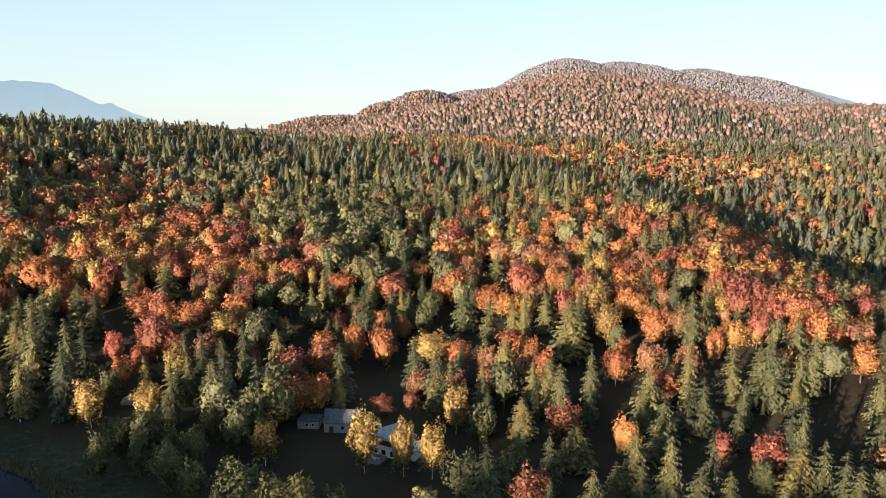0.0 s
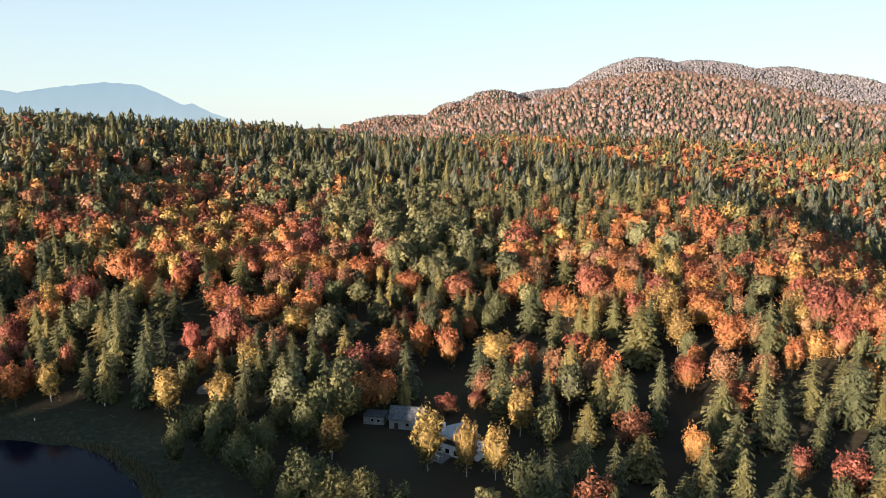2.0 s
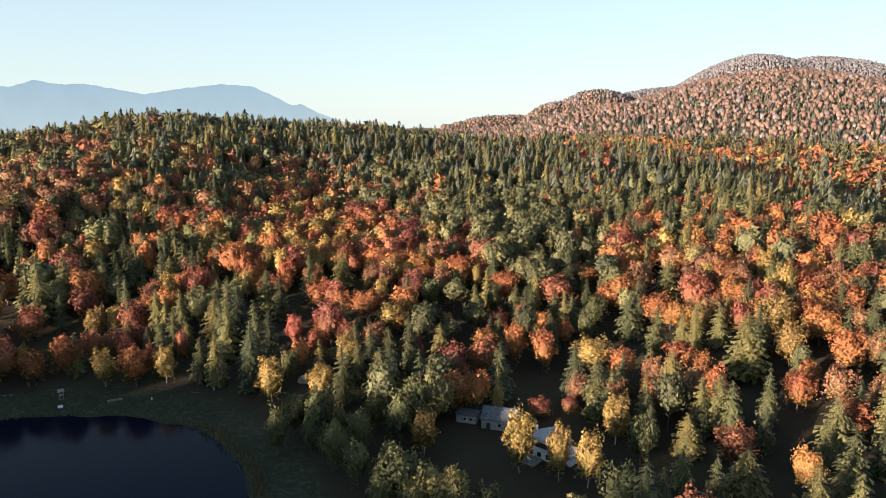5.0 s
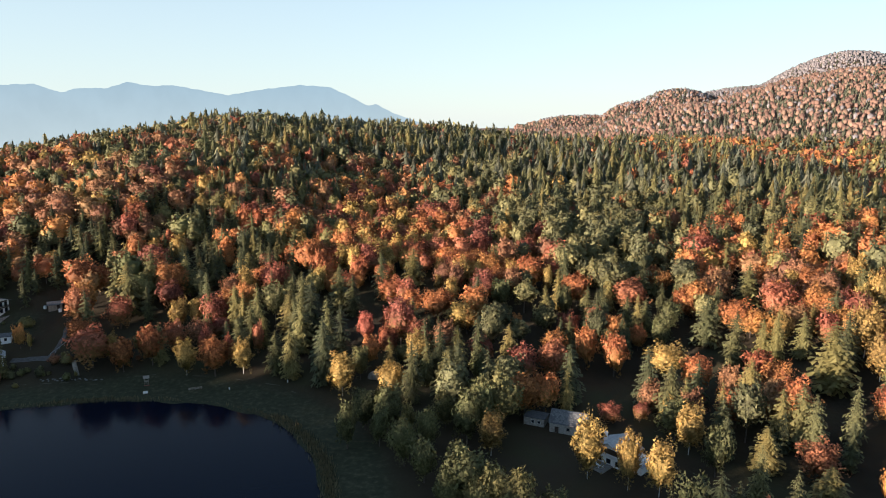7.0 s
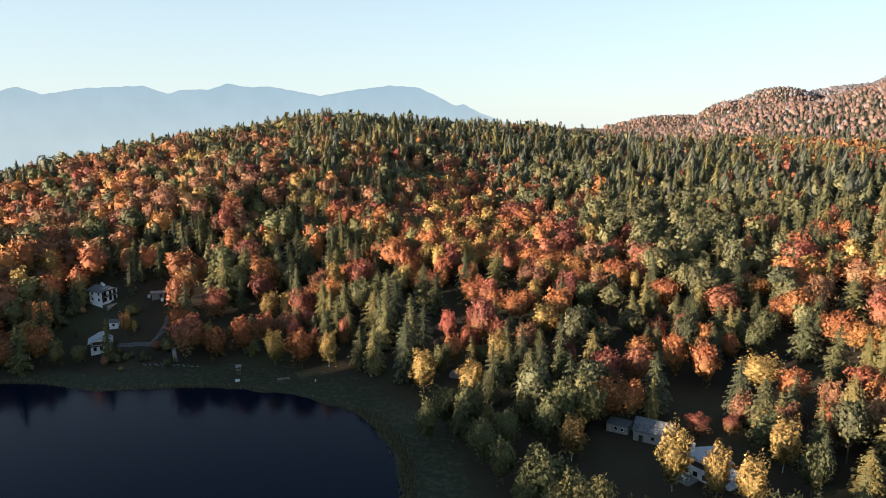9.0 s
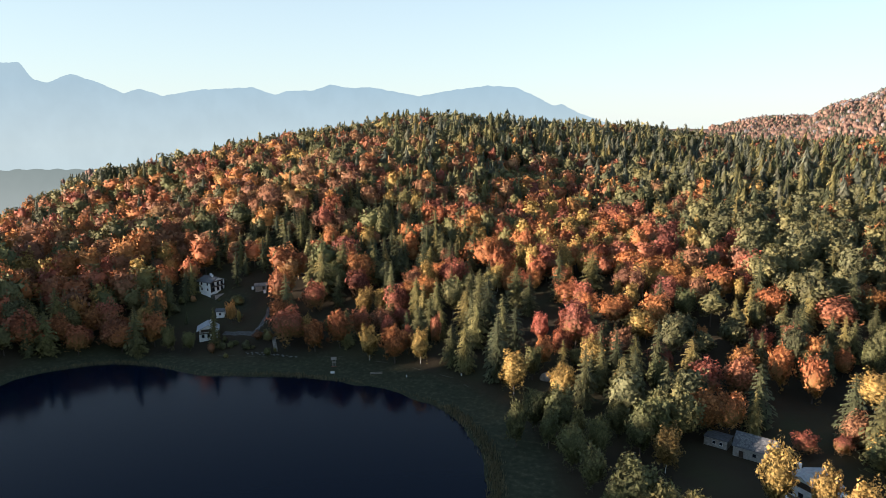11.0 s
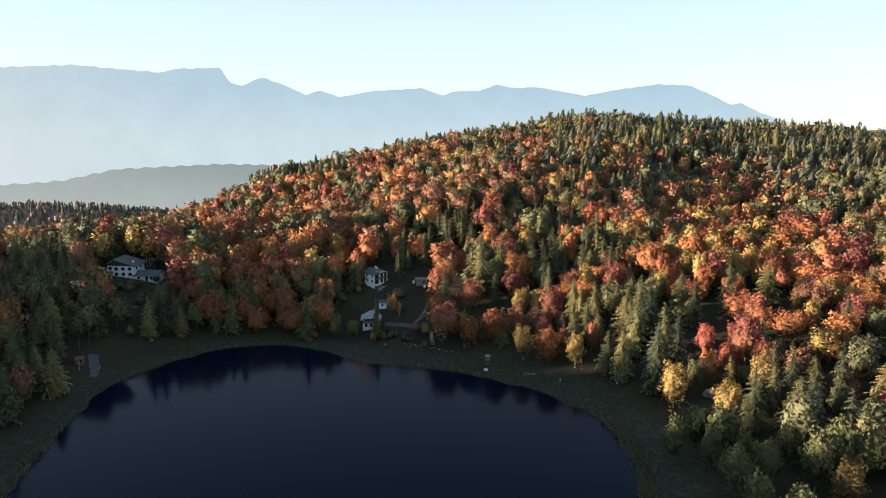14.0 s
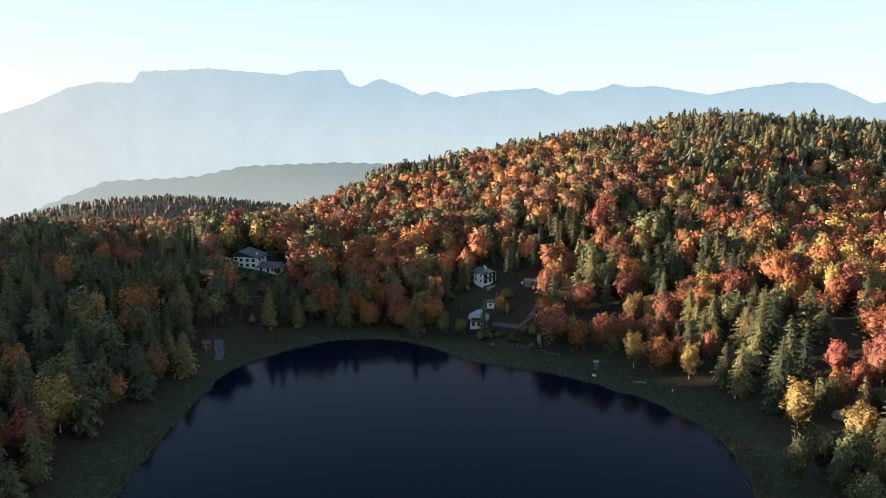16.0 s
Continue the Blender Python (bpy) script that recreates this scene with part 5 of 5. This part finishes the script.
def driveway_and_steps():
    drape("driveway", [(-250, 187), (-243, 190), (-236, 193), (-230, 196)], 1.9, DRIVE, "grey gravel drive between the chalets", "driveway", 0.1)
    drape("driveway", [(-237, 193), (-239.5, 200), (-243, 206), (-248, 213)], 1.1, DRIVE, "grey gravel drive climbing the slope", "driveway", 0.1)
    drape("path", [(-268, 170), (-240, 172), (-215, 184), (-190, 199), (-165, 207), (-140, 208), (-118, 200)], 0.35, EARTH, "worn grassy footpath along the meadow", "path", 0.04)
    rail = thing("handrail", -237.6, 201.0, 5, "pale metal handrail beside the steep drive", "railing")
    for k in range(7):
        z = float(height(-237.6, 194.0 + k * 2.4)[0]) - float(height(-237.6, 201.0)[0])
        part("post", box(-0.05, 0.05, -7 + k * 2.4, -6.9 + k * 2.4, z - 0.3, z + 1.1), METAL, rail)
        if k < 6:
            z1 = float(height(-237.6, 196.4 + k * 2.4)[0]) - float(height(-237.6, 201.0)[0])
            bm = box(-0.05, 0.05, -7 + k * 2.4, -4.6 + k * 2.4, z + 1.05, z + 1.13)
            for v in bm.verts:
                v.co.z += (z1 - z) * (v.co.y + 7 - k * 2.4) / 2.4
            part("rail", bm, METAL, rail)
    st = thing("garden_steps", -221.0, 191.0, 40, "flight of pale stone steps up from the meadow", "steps")
    z0 = float(height(-221.0, 191.0)[0])
    for k in range(16):
        x, y = -216.9 - k * 0.56, 187.9 + k * 0.42
        z = float(height(x, y)[0]) - z0
        lx, ly = (st.matrix_basis.inverted() @ Vector((x, y, z0)))[:2]
        part("step", box(lx - 0.8, lx + 0.8, ly - 0.22, ly + 0.22, z - 0.3, z + 0.14, 0.03), STONE, st)
    rng = random.Random(5)
    shapes = []
    for k in range(5):
        bm = bmesh.new()
        bmesh.ops.create_icosphere(bm, subdivisions=1, radius=1.0)
        for v in bm.verts:
            v.co *= rng.uniform(0.75, 1.2)
            v.co.z *= 0.65
        me = bpy.data.meshes.new("boulder")
        bm.to_mesh(me)
        bm.free()
        me.materials.append(SLATE_LIGHT)
        shapes.append(me)
    for k in range(34):
        t = k / 33
        x, y = -228 + 22 * t + rng.uniform(-0.7, 0.7), 180.5 + 9 * t + rng.uniform(-0.7, 0.7)
        ob = new("boulder", shapes[rng.randrange(5)])
        r = rng.uniform(0.2, 0.5)
        ob.matrix_basis = pose(x, y, float(height(x, y)[0]) + r * 0.2, 0, 0, rng.uniform(0, 360)) @ Matrix.Scale(r, 4)
        tagged(ob, "pale rounded boulder edging the meadow bank", "boulder", "boulders along the bank")


def shore_reeds():
    """Dry sedge along the water's edge."""
    rng = np.random.default_rng(4)
    n = 16000
    k = rng.integers(0, len(SHORE), n)
    t = rng.uniform(0, 1, (n, 1))
    p = SHORE[k] * (1 - t) + SHORE[(k + 1) % len(SHORE)] * t
    out = p - np.array((-180, 95))
    out /= np.linalg.norm(out, axis=1)[:, None]
    east = (p[:, 0] > -130) & (p[:, 1] > 60)
    keep = rng.uniform(0, 1, n) < np.where(east, 1.0, 0.35 + 0.3 * np.sin(k / 3.0))
    p, out, east = p[keep], out[keep], east[keep]
    p = p + out * (rng.normal(0.6, 1.1, (len(p), 1)) + np.where(east, 2.5, 0)[:, None] * rng.uniform(0, 1, (len(p), 1)))
    z = np.maximum(height(p[:, 0], p[:, 1]), -0.2)
    m = len(p)
    a = rng.uniform(0, 6.28, m)
    h = rng.uniform(0.5, 1.3, m) * np.where(east, 1.4, 1.0)
    dx, dy = 0.14 * np.cos(a), 0.14 * np.sin(a)
    lean = rng.normal(0, 0.25, (m, 2))
    v = np.stack([np.c_[p[:, 0] - dx, p[:, 1] - dy, z], np.c_[p[:, 0] + dx, p[:, 1] + dy, z], np.c_[p[:, 0] + lean[:, 0], p[:, 1] + lean[:, 1], z + h]], 1)
    me = mesh_of("reeds", v.reshape(-1, 3), np.arange(3 * m).reshape(-1, 3), [foliage("dry sedge", [(0.0, (0.10, 0.085, 0.045)), (1.0, (0.19, 0.155, 0.085))], 0.2)])
    tagged(new("reeds", me), "dry straw-coloured sedge along the lake shore", "reeds", kind="stuff")


def west_bank():
    drape("landing", [(-292, 72), (-287, 70.5), (-282, 69), (-277, 67)], 1.8, DRIVE, "grey gravel landing on the west bank", "landing", 0.3)
    k = thing("kiosk", -287.5, 65.5, 70, "small dark red boarded kiosk by the landing", "hut")
    part("wall", gable_body(3.0, 2.4, 2.1, 2.9, "x", -1), REDDISH, k)
    part("roof", gable_roof(3.0, 2.4, 2.1, 2.9, "x", 0.3, 0.1), SLATE, k)
    opening(k, "window", "front", 0.5, 0.9, 0.9, 0.8, 1.5, 1.2, OLD_WOOD)
    p = thing("flagpole", -283.6, 64.2, 0, "white painted pole beside the kiosk", "pole")
    bm = bmesh.new()
    bmesh.ops.create_cone(bm, cap_ends=True, segments=10, radius1=0.09, radius2=0.05, depth=3.6, matrix=Matrix.Translation((0, 0, 1.6)))
    part("shaft", bm, WHITEWASH, p)
    part("base", box(-0.2, 0.2, -0.2, 0.2, -0.3, 0.12, 0.03), STONE, p)
    for k in range(3):
        g = thing("log", -281.5 + k * 0.9, 56.6 + k * 0.5, 35 + 4 * k, "pale barked log lying on the bank", "log", "logs on the bank")
        bm = bmesh.new()
        bmesh.ops.create_cone(bm, cap_ends=True, segments=10, radius1=0.24, radius2=0.2, depth=4.0, matrix=Matrix.Translation((0, 0, 0.18)) @ Matrix.Rotation(radians(90), 4, "Y"))
        part("stem", bm, OLD_WOOD, g)
    for x, y in ((-156.5, 200.1), (-138.0, 210.5)):
        m = thing("marker_post", x, y, 0, "short white marker post on the meadow", "post", "marker posts")
        part("shaft", box(-0.12, 0.12, -0.12, 0.12, -0.3, 0.9, 0.02), WHITEWASH, m)
        part("cap", box(-0.16, 0.16, -0.16, 0.16, 0.9, 0.98, 0.01), WHITEWASH, m)
    r = new("boulder", ROCK[0])
    r.matrix_basis = pose(-107.5, 221.5, float(height(-107.5, 221.5)[0]) + 0.7, 0, 0, 20) @ Matrix.Diagonal((2.4, 1.8, 2.2, 1))
    tagged(r, "large pale boulder under the birches", "boulder")


def rock_shapes():
    rng = random.Random(9)
    made = []
    for k in range(2):
        bm = bmesh.new()
        bmesh.ops.create_icosphere(bm, subdivisions=2, radius=1.0)
        for v in bm.verts:
            v.co *= rng.uniform(0.82, 1.14)
        me = bpy.data.meshes.new("boulder")
        bm.to_mesh(me)
        bm.free()
        me.materials.append(STONE)
        made.append(me)
    return made


def dead_tree(x, y, h):
    """A bare, bleached conifer."""
    rng = random.Random(2)
    d = thing("dead_tree", x, y, 0, "bare bleached dead conifer among green spruces", "tree")
    bm = bmesh.new()
    bmesh.ops.create_cone(bm, cap_ends=True, segments=8, radius1=0.3, radius2=0.04, depth=h + 0.6, matrix=Matrix.Translation((0, 0, h / 2 - 0.3)))
    part("trunk", bm, BLEACHED, d)
    for k in range(34):
        z = h * (0.3 + 0.67 * k / 33)
        q, r = rng.uniform(0, 360), (h - z) * 0.16 + 0.5
        bm = bmesh.new()
        bmesh.ops.create_cone(bm, cap_ends=True, segments=5, radius1=0.07, radius2=0.015, depth=r, matrix=pose(0, 0, z, 0, 0, q) @ Matrix.Rotation(radians(100), 4, "Y") @ Matrix.Translation((0, 0, r / 2)))
        part("branch", bm, BLEACHED, d)


BLEACHED = plain("bleached dead wood", (0.34, 0.31, 0.28), (0.50, 0.47, 0.43), 2.0, 0.85, 0.3)
ROCK = rock_shapes()
dead_tree(132.0, 419.0, 23.0)
chalet_upper()
chalet_lower()
small_huts()
inn()
stone_house()
white_house()
lookout()
bench(-168.5, 196.0, 40, 4.8, "long weathered wooden bench facing the lake")
bench(-325.0, 99.5, 75, 2.4, "pale wooden bench on the dim west bank")
bench(-317.0, 100.0, 60, 2.0, "pale wooden bench on the dim west bank")
car(-318.4, 125.0, 20, "white car parked under the trees by the inn")
car(-326.5, 124.0, 60, "white car parked under the trees by the inn")
west_bank()
driveway_and_steps()
shore_reeds()
